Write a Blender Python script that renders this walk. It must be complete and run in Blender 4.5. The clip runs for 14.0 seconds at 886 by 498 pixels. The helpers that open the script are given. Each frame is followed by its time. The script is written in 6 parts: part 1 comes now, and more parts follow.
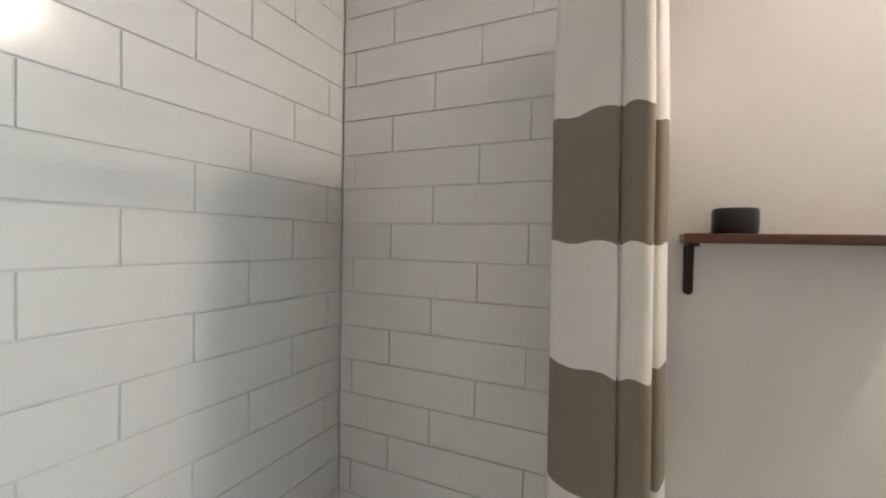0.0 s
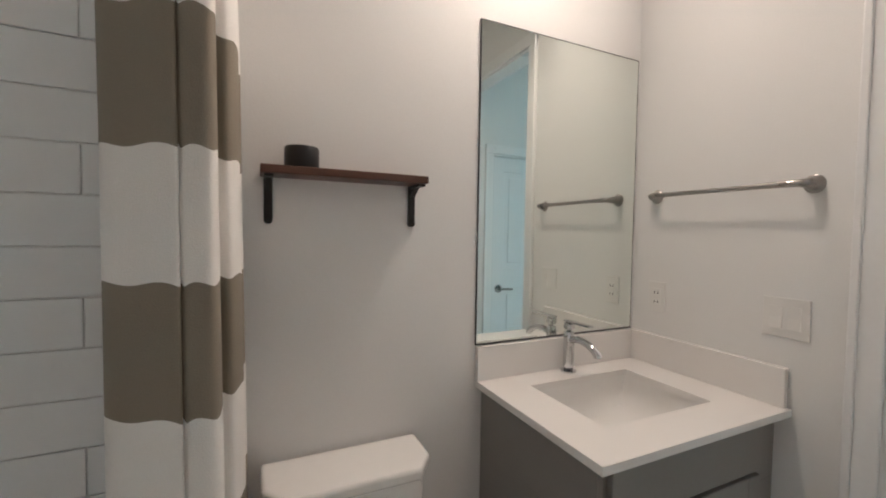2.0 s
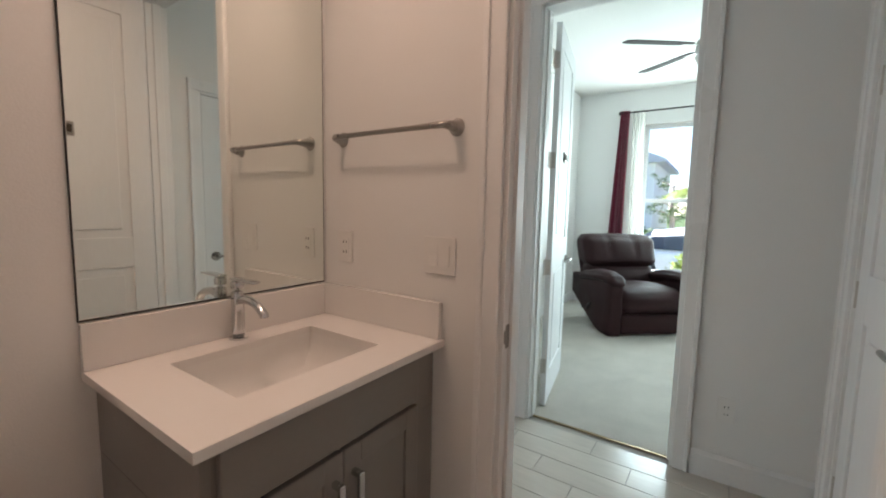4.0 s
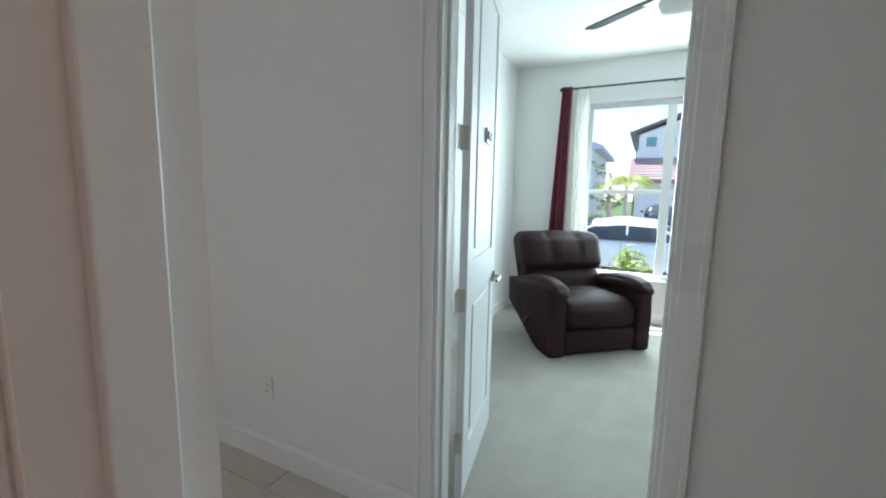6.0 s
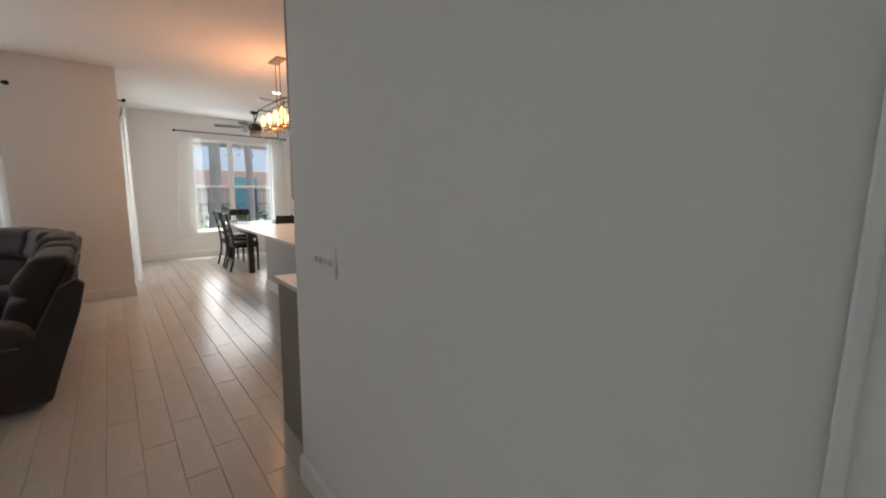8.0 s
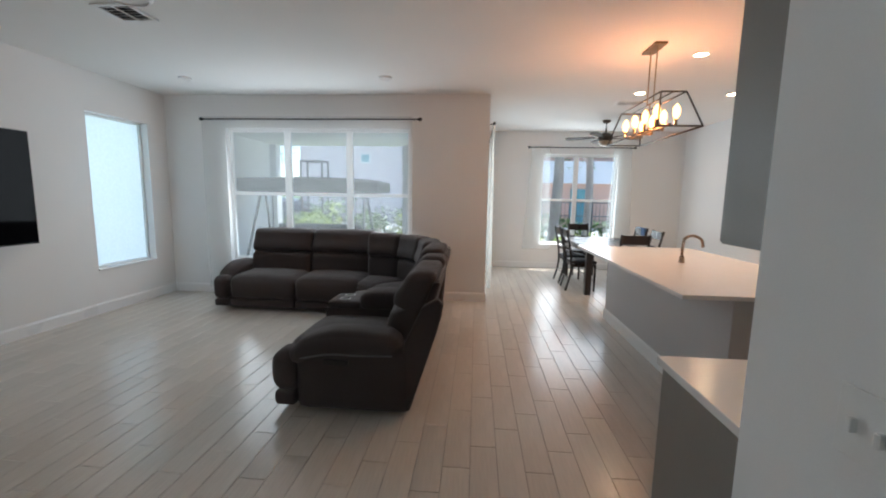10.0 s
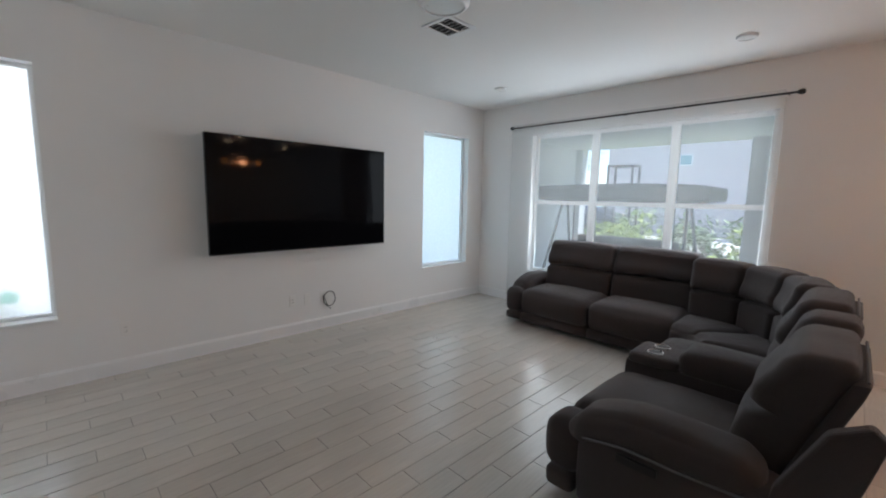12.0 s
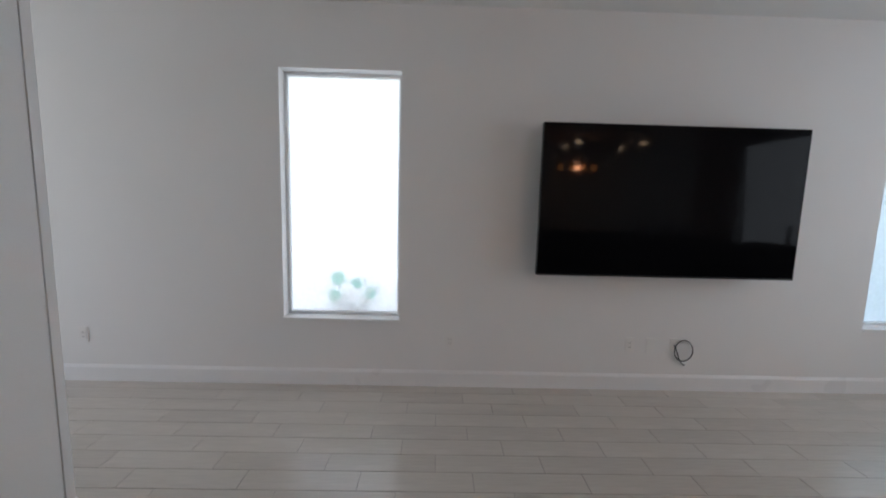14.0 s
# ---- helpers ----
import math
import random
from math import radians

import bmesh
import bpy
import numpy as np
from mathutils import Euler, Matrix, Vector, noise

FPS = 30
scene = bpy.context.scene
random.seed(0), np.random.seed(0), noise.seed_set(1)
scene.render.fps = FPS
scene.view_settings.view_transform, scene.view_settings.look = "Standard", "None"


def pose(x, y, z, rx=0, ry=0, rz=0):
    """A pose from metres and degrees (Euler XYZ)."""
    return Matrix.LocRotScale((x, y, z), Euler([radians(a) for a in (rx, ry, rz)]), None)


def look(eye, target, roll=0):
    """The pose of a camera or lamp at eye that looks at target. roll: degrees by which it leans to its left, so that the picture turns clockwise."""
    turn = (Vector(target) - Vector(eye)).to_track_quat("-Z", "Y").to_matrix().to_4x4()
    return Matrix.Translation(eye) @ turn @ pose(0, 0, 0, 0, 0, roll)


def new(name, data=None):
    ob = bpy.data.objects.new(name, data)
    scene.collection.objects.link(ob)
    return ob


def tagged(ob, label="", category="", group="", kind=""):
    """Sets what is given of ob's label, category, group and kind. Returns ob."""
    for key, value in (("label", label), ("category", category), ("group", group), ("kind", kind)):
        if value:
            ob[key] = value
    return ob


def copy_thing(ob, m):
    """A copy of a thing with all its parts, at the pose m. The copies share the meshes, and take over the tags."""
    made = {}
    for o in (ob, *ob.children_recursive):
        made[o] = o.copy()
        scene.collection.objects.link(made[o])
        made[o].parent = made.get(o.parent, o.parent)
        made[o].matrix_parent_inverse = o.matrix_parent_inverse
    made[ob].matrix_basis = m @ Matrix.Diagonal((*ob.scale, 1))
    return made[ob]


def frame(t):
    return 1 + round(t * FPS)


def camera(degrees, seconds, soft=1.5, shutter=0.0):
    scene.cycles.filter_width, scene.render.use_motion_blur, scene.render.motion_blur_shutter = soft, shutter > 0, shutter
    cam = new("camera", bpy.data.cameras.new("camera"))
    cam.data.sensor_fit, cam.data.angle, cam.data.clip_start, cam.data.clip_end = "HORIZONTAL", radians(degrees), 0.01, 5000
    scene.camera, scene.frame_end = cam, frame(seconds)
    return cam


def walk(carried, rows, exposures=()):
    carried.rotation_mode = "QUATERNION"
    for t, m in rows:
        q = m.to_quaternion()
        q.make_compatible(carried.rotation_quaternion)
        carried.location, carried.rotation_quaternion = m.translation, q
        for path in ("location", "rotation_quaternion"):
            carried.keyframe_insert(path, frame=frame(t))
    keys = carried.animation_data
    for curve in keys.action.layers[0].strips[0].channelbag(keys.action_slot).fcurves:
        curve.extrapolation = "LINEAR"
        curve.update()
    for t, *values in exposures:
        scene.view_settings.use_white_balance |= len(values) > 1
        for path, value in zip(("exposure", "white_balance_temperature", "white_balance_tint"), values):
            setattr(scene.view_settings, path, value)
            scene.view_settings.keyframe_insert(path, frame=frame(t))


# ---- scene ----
cam = camera(95.1, 14.0, soft=2.0)
PATH = [
    (0, (2.18, 0.437, 1.509), (1.341, 2.252, 1.47), 1.1),
    (0.5, (2.173, 0.421, 1.494), (1.818, 2.389, 1.452), 1.1),
    (1, (2.199, 0.41, 1.47), (2.294, 2.407, 1.42), 1.2),
    (1.5, (2.23, 0.404, 1.426), (2.729, 2.34, 1.37), 1.1),
    (2, (2.278, 0.39, 1.372), (3.117, 2.204, 1.297), 0.9),
    (2.5, (2.314, 0.372, 1.33), (3.441, 2.02, 1.219), 1.0),
    (3, (2.368, 0.346, 1.291), (3.72, 1.813, 1.148), 1.0),
    (3.5, (2.48, 0.325, 1.273), (4.004, 1.609, 1.102), 1.0),
    (4, (2.66, 0.326, 1.286), (4.307, 1.444, 1.089), 1.2),
    (4.2, (2.746, 0.335, 1.304), (4.428, 1.397, 1.098), 1.2),
    (6.3, (3.785, 0.594, 1.39), (5.558, 1.482, 1.129), 1.1),
    (6.5, (3.894, 0.642, 1.403), (5.651, 1.559, 1.136), 1.1),
    (7, (4.102, 0.81, 1.401), (5.767, 1.884, 1.126), 1.0),
    (7.5, (4.228, 1.034, 1.424), (5.738, 2.314, 1.143), 1.0),
    (8, (4.313, 1.254, 1.422), (5.57, 2.784, 1.139), 0.7),
    (8.5, (4.354, 1.441, 1.454), (5.286, 3.188, 1.171), 0.7),
    (10.8, (4.311, 2.532, 1.513), (3.624, 4.392, 1.253), 1.1),
    (11, (4.257, 2.599, 1.521), (3.449, 4.409, 1.26), 1.1),
    (11.5, (4.155, 2.78, 1.515), (3.031, 4.414, 1.259), 1.1),
    (12, (4.003, 2.93, 1.522), (2.59, 4.323, 1.272), 1.2),
    (12.5, (3.805, 3.065, 1.483), (2.152, 4.167, 1.248), 1.2),
    (13, (3.56, 3.183, 1.492), (1.725, 3.944, 1.256), 1.4),
    (13.5, (3.232, 3.216, 1.48), (1.287, 3.612, 1.241), 1.5),
    (14, (2.905, 3.218, 1.496), (0.921, 3.256, 1.25), 1.5),
]
EXPOSURES = [(0.0, 2.6, 5800, 0), (1.0, 2.52, 5760, 0), (2.0, 2.25, 5700, 1), (2.5, 2.18, 6400, 9), (3.0, 1.92, 6750, 14), (4.2, 1.85, 7050, 17), (6.5, 1.36, 6600, 16), (7.0, 1.08, 6750, 18), (7.5, 1.0, 7000, 20), (8.0, 1.2, 7000, 16), (8.5, 1.46, 6420, 9), (11.0, 1.27, 6400, 15), (12.0, 1.3, 6400, 15), (14.0, 1.15, 6350, 17)]
walk(cam, [(t, look(eye, target, roll)) for t, eye, target, roll in PATH], EXPOSURES)

# ---- world, sun, daylight through the openings ----
world = bpy.data.worlds.new("sky")
scene.world = world
world.use_nodes = True
wn = world.node_tree.nodes
sky = wn.new("ShaderNodeTexSky")
sky.sky_type, sky.sun_disc = "NISHITA", False
sky.dust_density, sky.ozone_density = 0.4, 2.0
sky.sun_elevation, sky.sun_rotation = radians(71), radians(47)
world.node_tree.links.new(sky.outputs[0], wn["Background"].inputs[0])
wn["Background"].inputs[1].default_value = 0.15


def lamp(name, kind, m, energy, colour=(1, 1, 1), **kw):
    data = bpy.data.lights.new(name, kind)
    data.energy, data.color = energy, colour
    if kind == "AREA":
        data.shape, data.size, data.size_y = "RECTANGLE", kw["sx"], kw["sy"]
        data.spread = radians(kw.get("spread", 180))
    elif kind == "SUN":
        data.angle = radians(kw["angle"])
    else:
        data.shadow_soft_size = kw["radius"]
    ob = new(name, data)
    ob.matrix_world = m
    return ob


lamp("sun", "SUN", look((7, 6.5, 28), (0, 0, 0)), 4.6, (1.0, 0.95, 0.87), angle=0.5)
DAY = (0.82, 0.94, 1.0)
WARM = (1.0, 0.735, 0.585)
for y, power, tone in ((2.495, 8.5, (0.96, 0.98, 1.0)), (7.12, 4.0, (0.60, 0.86, 1.0))):
    lamp("daylight_frosted", "AREA", look((-0.52, y, 1.48), (3, y, 1.3)), power, tone, sx=1.2, sy=2.1)
lamp("daylight_bedroom", "AREA", look((8.622, 0.38, 1.46), (5, 0.38, 1.2)), 33, (0.68, 0.95, 1.0), sx=1.6, sy=1.9)
# Added for an unseen front window, assumed since the west wall brightens southwards.
lamp("daylight_assumed_front", "AREA", look((1.3, -3.27, 1.46), (1.0, 1, 1.2)), 26, (0.94, 0.98, 1.0), sx=1.9, sy=1.8)
lamp("daylight_dining", "AREA", look((6.47, 11.07, 1.46), (6.47, 5, 1.2)), 15, DAY, sx=1.5, sy=1.9)
lamp("daylight_living", "AREA", look((2.05, 7.982, 1.46), (2.05, 4, 1.2)), 20, DAY, sx=2.6, sy=1.9)
lamp("daylight_sliding_door", "AREA", look((4.41, 9.32, 1.22), (8, 9.32, 1.0)), 7, DAY, sx=1.8, sy=2.3)
for x, power in ((3.12, 2.05), (3.50, 0.95)):
    lamp("vanity_glow", "AREA", look((x, 1.33, 2.64), (x - 0.95, 0.72, 0.9)), power, WARM, sx=0.12, sy=0.10, spread=165)
lamp("chandelier_glow", "POINT", pose(5.92, 6.22, 2.23), 11, (1.0, 0.44, 0.21), radius=0.05)
for x, y in ((6.42, 7.85), (7.6, 7.9), (6.42, 6.40), (7.4, 6.40)):
    lamp("can_light", "AREA", look((x, y, 2.855), (x, y, 0)), 2.2, (1.0, 0.72, 0.45), sx=0.12, sy=0.12)

# ---- small mesh kit ----


def B():
    return bmesh.new()


def box(bm, lo, hi, bev=0.0, seg=2):
    c = [(a + b) / 2 for a, b in zip(lo, hi)]
    d = [abs(b - a) for a, b in zip(lo, hi)]
    r = bmesh.ops.create_cube(bm, size=1.0, matrix=Matrix.Translation(c) @ Matrix.Diagonal((*d, 1)))
    if bev > 0:
        es = list({e for v in r["verts"] for e in v.link_edges})
        bmesh.ops.bevel(bm, geom=es, offset=min(bev, min(d) * 0.45), segments=seg, affect="EDGES", profile=0.5)
    return bm


def rbox(bm, lo, hi, r, n=7, puff=(0, 0, 0), bend=None):
    """A rounded, slightly inflated block: cushions, car bodies, porcelain."""
    lo, hi = Vector(lo), Vector(hi)
    c, h = (lo + hi) / 2, (hi - lo) / 2
    r = min(r, min(h) * 0.98)
    made = {}

    def vert(i, j, k):
        if (i, j, k) not in made:
            u = Vector((2 * i / n - 1, 2 * j / n - 1, 2 * k / n - 1))
            u = Vector([math.sin(a * math.pi / 2) * 0.35 + a * 0.65 for a in u])
            p = Vector([a * b for a, b in zip(u, h)])
            q = Vector([max(-(b - r), min(b - r, a)) for a, b in zip(p, h)])
            d = p - q
            if d.length > 1e-9:
                p = q + d.normalized() * r
            w = [math.cos(a * math.pi / 2) for a in u]
            p += Vector((u.x * puff[0] * w[1] * w[2], u.y * puff[1] * w[0] * w[2], u.z * puff[2] * w[0] * w[1]))
            p += c
            made[i, j, k] = bm.verts.new(bend(p) if bend else p)
        return made[i, j, k]

    for a in range(n):
        for b in range(n):
            for s in (0, n):
                f = [(a, b), (a + 1, b), (a + 1, b + 1), (a, b + 1)]
                if s == 0:
                    f = f[::-1]
                for q in ([vert(x, y, s) for x, y in f], [vert(s, x, y) for x, y in f], [vert(y, s, x) for x, y in f]):
                    bm.faces.new(q).smooth = True
    return bm


def cyl(bm, p0, p1, r0, r1=None, n=16):
    p0, p1 = Vector(p0), Vector(p1)
    d = p1 - p0
    m = Matrix.Translation((p0 + p1) / 2) @ d.to_track_quat("Z", "Y").to_matrix().to_4x4()
    r = bmesh.ops.create_cone(bm, cap_ends=True, segments=n, radius1=r0, radius2=r0 if r1 is None else r1, depth=d.length, matrix=m)
    for f in {f for v in r["verts"] for f in v.link_faces}:
        f.smooth = len(f.verts) == 4
    return bm


def tube(bm, pts, r, n=8):
    pts = [Vector(p) for p in pts]
    rings = []
    side = None
    for i, p in enumerate(pts):
        d = (pts[min(i + 1, len(pts) - 1)] - pts[max(i - 1, 0)]).normalized()
        side = d.orthogonal() if side is None else side - d * side.dot(d)
        side.normalize()
        up = d.cross(side)
        rr = r[i] if isinstance(r, (list, tuple)) else r
        rings.append([bm.verts.new(p + side * rr * math.cos(a) + up * rr * math.sin(a)) for a in [2 * math.pi * k / n for k in range(n)]])
    for a, b in zip(rings, rings[1:]):
        for k in range(n):
            bm.faces.new((a[k], a[(k + 1) % n], b[(k + 1) % n], b[k])).smooth = True
    bm.faces.new(rings[0][::-1])
    bm.faces.new(rings[-1])
    return bm


def lathe(bm, prof, n=24, m=Matrix()):
    rings = []
    for r, z in prof:
        if r < 1e-6:
            rings.append([bm.verts.new(m @ Vector((0, 0, z)))])
        else:
            rings.append([bm.verts.new(m @ Vector((r * math.cos(2 * math.pi * k / n), r * math.sin(2 * math.pi * k / n), z))) for k in range(n)])
    for a, b in zip(rings, rings[1:]):
        for k in range(n):
            va = [a[k % len(a)], a[(k + 1) % len(a)]]
            vb = [b[(k + 1) % len(b)], b[k % len(b)]]
            f = []
            for v in va + vb:
                if v not in f:
                    f.append(v)
            if len(f) > 2:
                bm.faces.new(f).smooth = True
    return bm


def prism(bm, pts, axis, a, b):
    """A polygon in the plane across an axis, drawn out from a to b along it."""
    def at(p, s):
        return {"x": (s, p[0], p[1]), "y": (p[0], s, p[1]), "z": (p[0], p[1], s)}[axis]
    va = [bm.verts.new(at(p, a)) for p in pts]
    vb = [bm.verts.new(at(p, b)) for p in pts]
    n = len(pts)
    bm.faces.new(va)
    bm.faces.new(vb[::-1])
    for k in range(n):
        bm.faces.new((va[k], vb[k], vb[(k + 1) % n], va[(k + 1) % n]))
    bmesh.ops.recalc_face_normals(bm, faces=bm.faces[:])
    return bm


def sheet(bm, fn, nu, nv):
    g = [[bm.verts.new(fn(i / nu, j / nv)) for i in range(nu + 1)] for j in range(nv + 1)]
    for j in range(nv):
        for i in range(nu):
            bm.faces.new((g[j][i], g[j][i + 1], g[j + 1][i + 1], g[j + 1][i])).smooth = True
    return bm


def spline(pts, n=6):
    """A smooth line through the given points."""
    pts = [Vector(p) for p in pts]
    out = []
    for i in range(len(pts) - 1):
        p0, p1, p2, p3 = pts[max(i - 1, 0)], pts[i], pts[i + 1], pts[min(i + 2, len(pts) - 1)]
        for k in range(n):
            t = k / n
            out.append(0.5 * (2 * p1 + (p2 - p0) * t + (2 * p0 - 5 * p1 + 4 * p2 - p3) * t * t + (3 * p1 - p0 - 3 * p2 + p3) * t ** 3))
    return out + [pts[-1]]


def mesh_of(name, bm, materials, smooth=50):
    me = bpy.data.meshes.new(name)
    bmesh.ops.recalc_face_normals(bm, faces=bm.faces[:])
    for e in bm.edges:
        e.smooth = len(e.link_faces) != 2 or e.calc_face_angle(0.0) < radians(smooth)
    bm.to_mesh(me)
    bm.free()
    for m in materials if isinstance(materials, (list, tuple)) else [materials]:
        me.materials.append(m)
    return me


def part(name, bm, material, parent, label="", smooth=50):
    ob = new(name, mesh_of(name, bm, material, smooth))
    ob.parent = parent
    return tagged(ob, label)


def thing(name, label, category, at=(0, 0, 0), rz=0.0, group="", kind=""):
    ob = new(name)
    ob.empty_display_size = 0.1
    ob.matrix_world = pose(*at, 0, 0, rz)
    return tagged(ob, label, category, group, kind)


def setting(name, bm, material, label="", category="", smooth=50):
    return tagged(new(name, mesh_of(name, bm, material, smooth)), label, category, "", "structure")


# ---- materials ----
def material(name, colour, rough=0.6, metal=0.0, vary=0.06, scale=6.0, grain=80.0, bump=0.05, stretch=(1, 1, 1), each=0.0, coat=0.0, rvary=0.08, sheen=0.0, island=False, spec=0.5):
    """Base colour with broad and fine variation, uneven gloss and fine relief, at real-world size."""
    m = bpy.data.materials.new(name)
    m.use_nodes = True
    n, l = m.node_tree.nodes, m.node_tree.links
    b = n["Principled BSDF"]
    co, mp = n.new("ShaderNodeTexCoord"), n.new("ShaderNodeMapping")
    mp.inputs["Scale"].default_value = stretch
    l.new(co.outputs["Object"], mp.inputs[0])
    big, fine = n.new("ShaderNodeTexNoise"), n.new("ShaderNodeTexNoise")
    big.inputs["Scale"].default_value, fine.inputs["Scale"].default_value = scale, grain
    big.inputs["Detail"].default_value, fine.inputs["Detail"].default_value = 3, 2
    for t in (big, fine):
        l.new(mp.outputs[0], t.inputs["Vector"])
    add = n.new("ShaderNodeMath")
    add.operation = "ADD"
    l.new(big.outputs[0], add.inputs[0])
    l.new(fine.outputs[0], add.inputs[1])
    last = add.outputs[0]
    if each:
        info = n.new("ShaderNodeNewGeometry" if island else "ShaderNodeObjectInfo")
        mul = n.new("ShaderNodeMath")
        mul.operation = "MULTIPLY_ADD"
        mul.inputs[1].default_value = each
        l.new(info.outputs["Random Per Island" if island else "Random"], mul.inputs[0])
        l.new(last, mul.inputs[2])
        last = mul.outputs[0]
    rng = n.new("ShaderNodeMapRange")
    rng.inputs["From Min"].default_value, rng.inputs["From Max"].default_value = 0.6, 1.4 + each
    rng.inputs["To Min"].default_value, rng.inputs["To Max"].default_value = 1 - vary, 1 + vary
    l.new(last, rng.inputs["Value"])
    mix = n.new("ShaderNodeVectorMath")
    mix.operation = "SCALE"
    mix.inputs[0].default_value = colour
    l.new(rng.outputs[0], mix.inputs["Scale"])
    l.new(mix.outputs[0], b.inputs["Base Color"])
    rr = n.new("ShaderNodeMapRange")
    rr.inputs["From Min"].default_value, rr.inputs["From Max"].default_value = 0.3, 0.7
    rr.inputs["To Min"].default_value, rr.inputs["To Max"].default_value = max(0.02, rough - rvary), min(1, rough + rvary)
    l.new(big.outputs[0], rr.inputs["Value"])
    l.new(rr.outputs[0], b.inputs["Roughness"])
    b.inputs["Metallic"].default_value = metal
    b.inputs["Specular IOR Level"].default_value = spec
    b.inputs["Coat Weight"].default_value = coat
    b.inputs["Sheen Weight"].default_value = sheen
    if bump:
        bp = n.new("ShaderNodeBump")
        bp.inputs["Strength"].default_value, bp.inputs["Distance"].default_value = bump, 0.01
        l.new(fine.outputs[0], bp.inputs["Height"])
        l.new(bp.outputs[0], b.inputs["Normal"])
    return m


def glass(name, tint=(0.84, 0.90, 0.93)):
    m = bpy.data.materials.new(name)
    m.use_nodes = True
    n, l = m.node_tree.nodes, m.node_tree.links
    tr, gl, mx, fr = n.new("ShaderNodeBsdfTransparent"), n.new("ShaderNodeBsdfGlossy"), n.new("ShaderNodeMixShader"), n.new("ShaderNodeFresnel")
    tr.inputs[0].default_value, gl.inputs["Roughness"].default_value = (*tint, 1), 0.02
    l.new(fr.outputs[0], mx.inputs[0])
    l.new(tr.outputs[0], mx.inputs[1])
    l.new(gl.outputs[0], mx.inputs[2])
    l.new(mx.outputs[0], n["Material Output"].inputs[0])
    return m


def cloth_sheer(name, colour, open_part, weave=500.0):
    """Thin cloth: partly see-through, partly letting light through, with uneven weave."""
    m = bpy.data.materials.new(name)
    m.use_nodes = True
    n, l = m.node_tree.nodes, m.node_tree.links
    tr, tl, df = n.new("ShaderNodeBsdfTransparent"), n.new("ShaderNodeBsdfTranslucent"), n.new("ShaderNodeBsdfDiffuse")
    m1, m2, no, rg = n.new("ShaderNodeMixShader"), n.new("ShaderNodeMixShader"), n.new("ShaderNodeTexNoise"), n.new("ShaderNodeMapRange")
    co = n.new("ShaderNodeTexCoord")
    l.new(co.outputs["Object"], no.inputs["Vector"])
    no.inputs["Scale"].default_value = weave
    rg.inputs["To Min"].default_value, rg.inputs["To Max"].default_value = open_part - 0.06, open_part + 0.06
    l.new(no.outputs[0], rg.inputs["Value"])
    tl.inputs[0].default_value = df.inputs[0].default_value = (*colour, 1)
    m1.inputs[0].default_value = 0.45
    l.new(tl.outputs[0], m1.inputs[1])
    l.new(df.outputs[0], m1.inputs[2])
    l.new(rg.outputs[0], m2.inputs[0])
    l.new(m1.outputs[0], m2.inputs[1])
    l.new(tr.outputs[0], m2.inputs[2])
    l.new(m2.outputs[0], n["Material Output"].inputs[0])
    return m


def glow(name, colour, strength):
    m = bpy.data.materials.new(name)
    m.use_nodes = True
    b = m.node_tree.nodes["Principled BSDF"]
    b.inputs["Base Color"].default_value = (*colour, 1)
    b.inputs["Emission Color"].default_value = (*colour, 1)
    b.inputs["Emission Strength"].default_value = strength
    return m


WALL = material("wall_paint", (0.80, 0.795, 0.785), 0.75, vary=0.02, scale=1.5, grain=220, bump=0.06)
CEIL = material("ceiling_paint", (0.84, 0.83, 0.81), 0.9, vary=0.02, scale=1.2, grain=160, bump=0.15)
TRIM = material("white_trim_paint", (0.82, 0.82, 0.82), 0.35, vary=0.02, scale=3, grain=60, bump=0.02)
DOOR = material("white_door_paint", (0.80, 0.81, 0.82), 0.5, vary=0.02, scale=3, grain=90, bump=0.03, stretch=(1, 1, 0.2))
TILE = material("glazed_white_tile", (0.80, 0.81, 0.81), 0.17, vary=0.03, scale=3, grain=14, bump=0.02, each=0.3, coat=0.1, rvary=0.05)
GROUT = material("grey_grout", (0.74, 0.74, 0.73), 0.9, vary=0.1, scale=10, grain=200, bump=0.2)
PLANK = material("grey_wood_look_floor_tile", (0.585, 0.54, 0.485), 0.21, vary=0.13, scale=2.4, grain=16, bump=0.006, stretch=(5, 0.4, 1), each=0.45, rvary=0.03, spec=0.6)
PLANKS = material("grey_wood_look_floor_tile_joined", (0.585, 0.54, 0.485), 0.21, vary=0.13, scale=2.4, grain=16, bump=0.006, stretch=(5, 0.4, 1), each=0.45, rvary=0.03, spec=0.6, island=True)
FGROUT = material("floor_grout", (0.38, 0.355, 0.325), 0.9, vary=0.1, scale=8, grain=200, bump=0.2)
CARPET = material("beige_carpet", (0.52, 0.48, 0.43), 0.98, vary=0.16, scale=5, grain=260, bump=0.9, sheen=0.2)
CHROME = material("chrome", (0.62, 0.63, 0.64), 0.1, 1.0, vary=0.03, bump=0.0, rvary=0.04)
NICKEL = material("brushed_nickel", (0.34, 0.325, 0.31), 0.32, 1.0, vary=0.06, scale=10, grain=200, bump=0.02)
HINGE = material("satin_hinge_nickel", (0.58, 0.55, 0.52), 0.5, 0.5, vary=0.05, scale=10, grain=200, bump=0.02)
BLACK = material("black_metal", (0.018, 0.017, 0.017), 0.45, 0.3, vary=0.2, scale=10, grain=120, bump=0.05)
BRONZE = material("dark_bronze", (0.05, 0.038, 0.03), 0.4, 0.6, vary=0.2, scale=12, grain=120, bump=0.04)
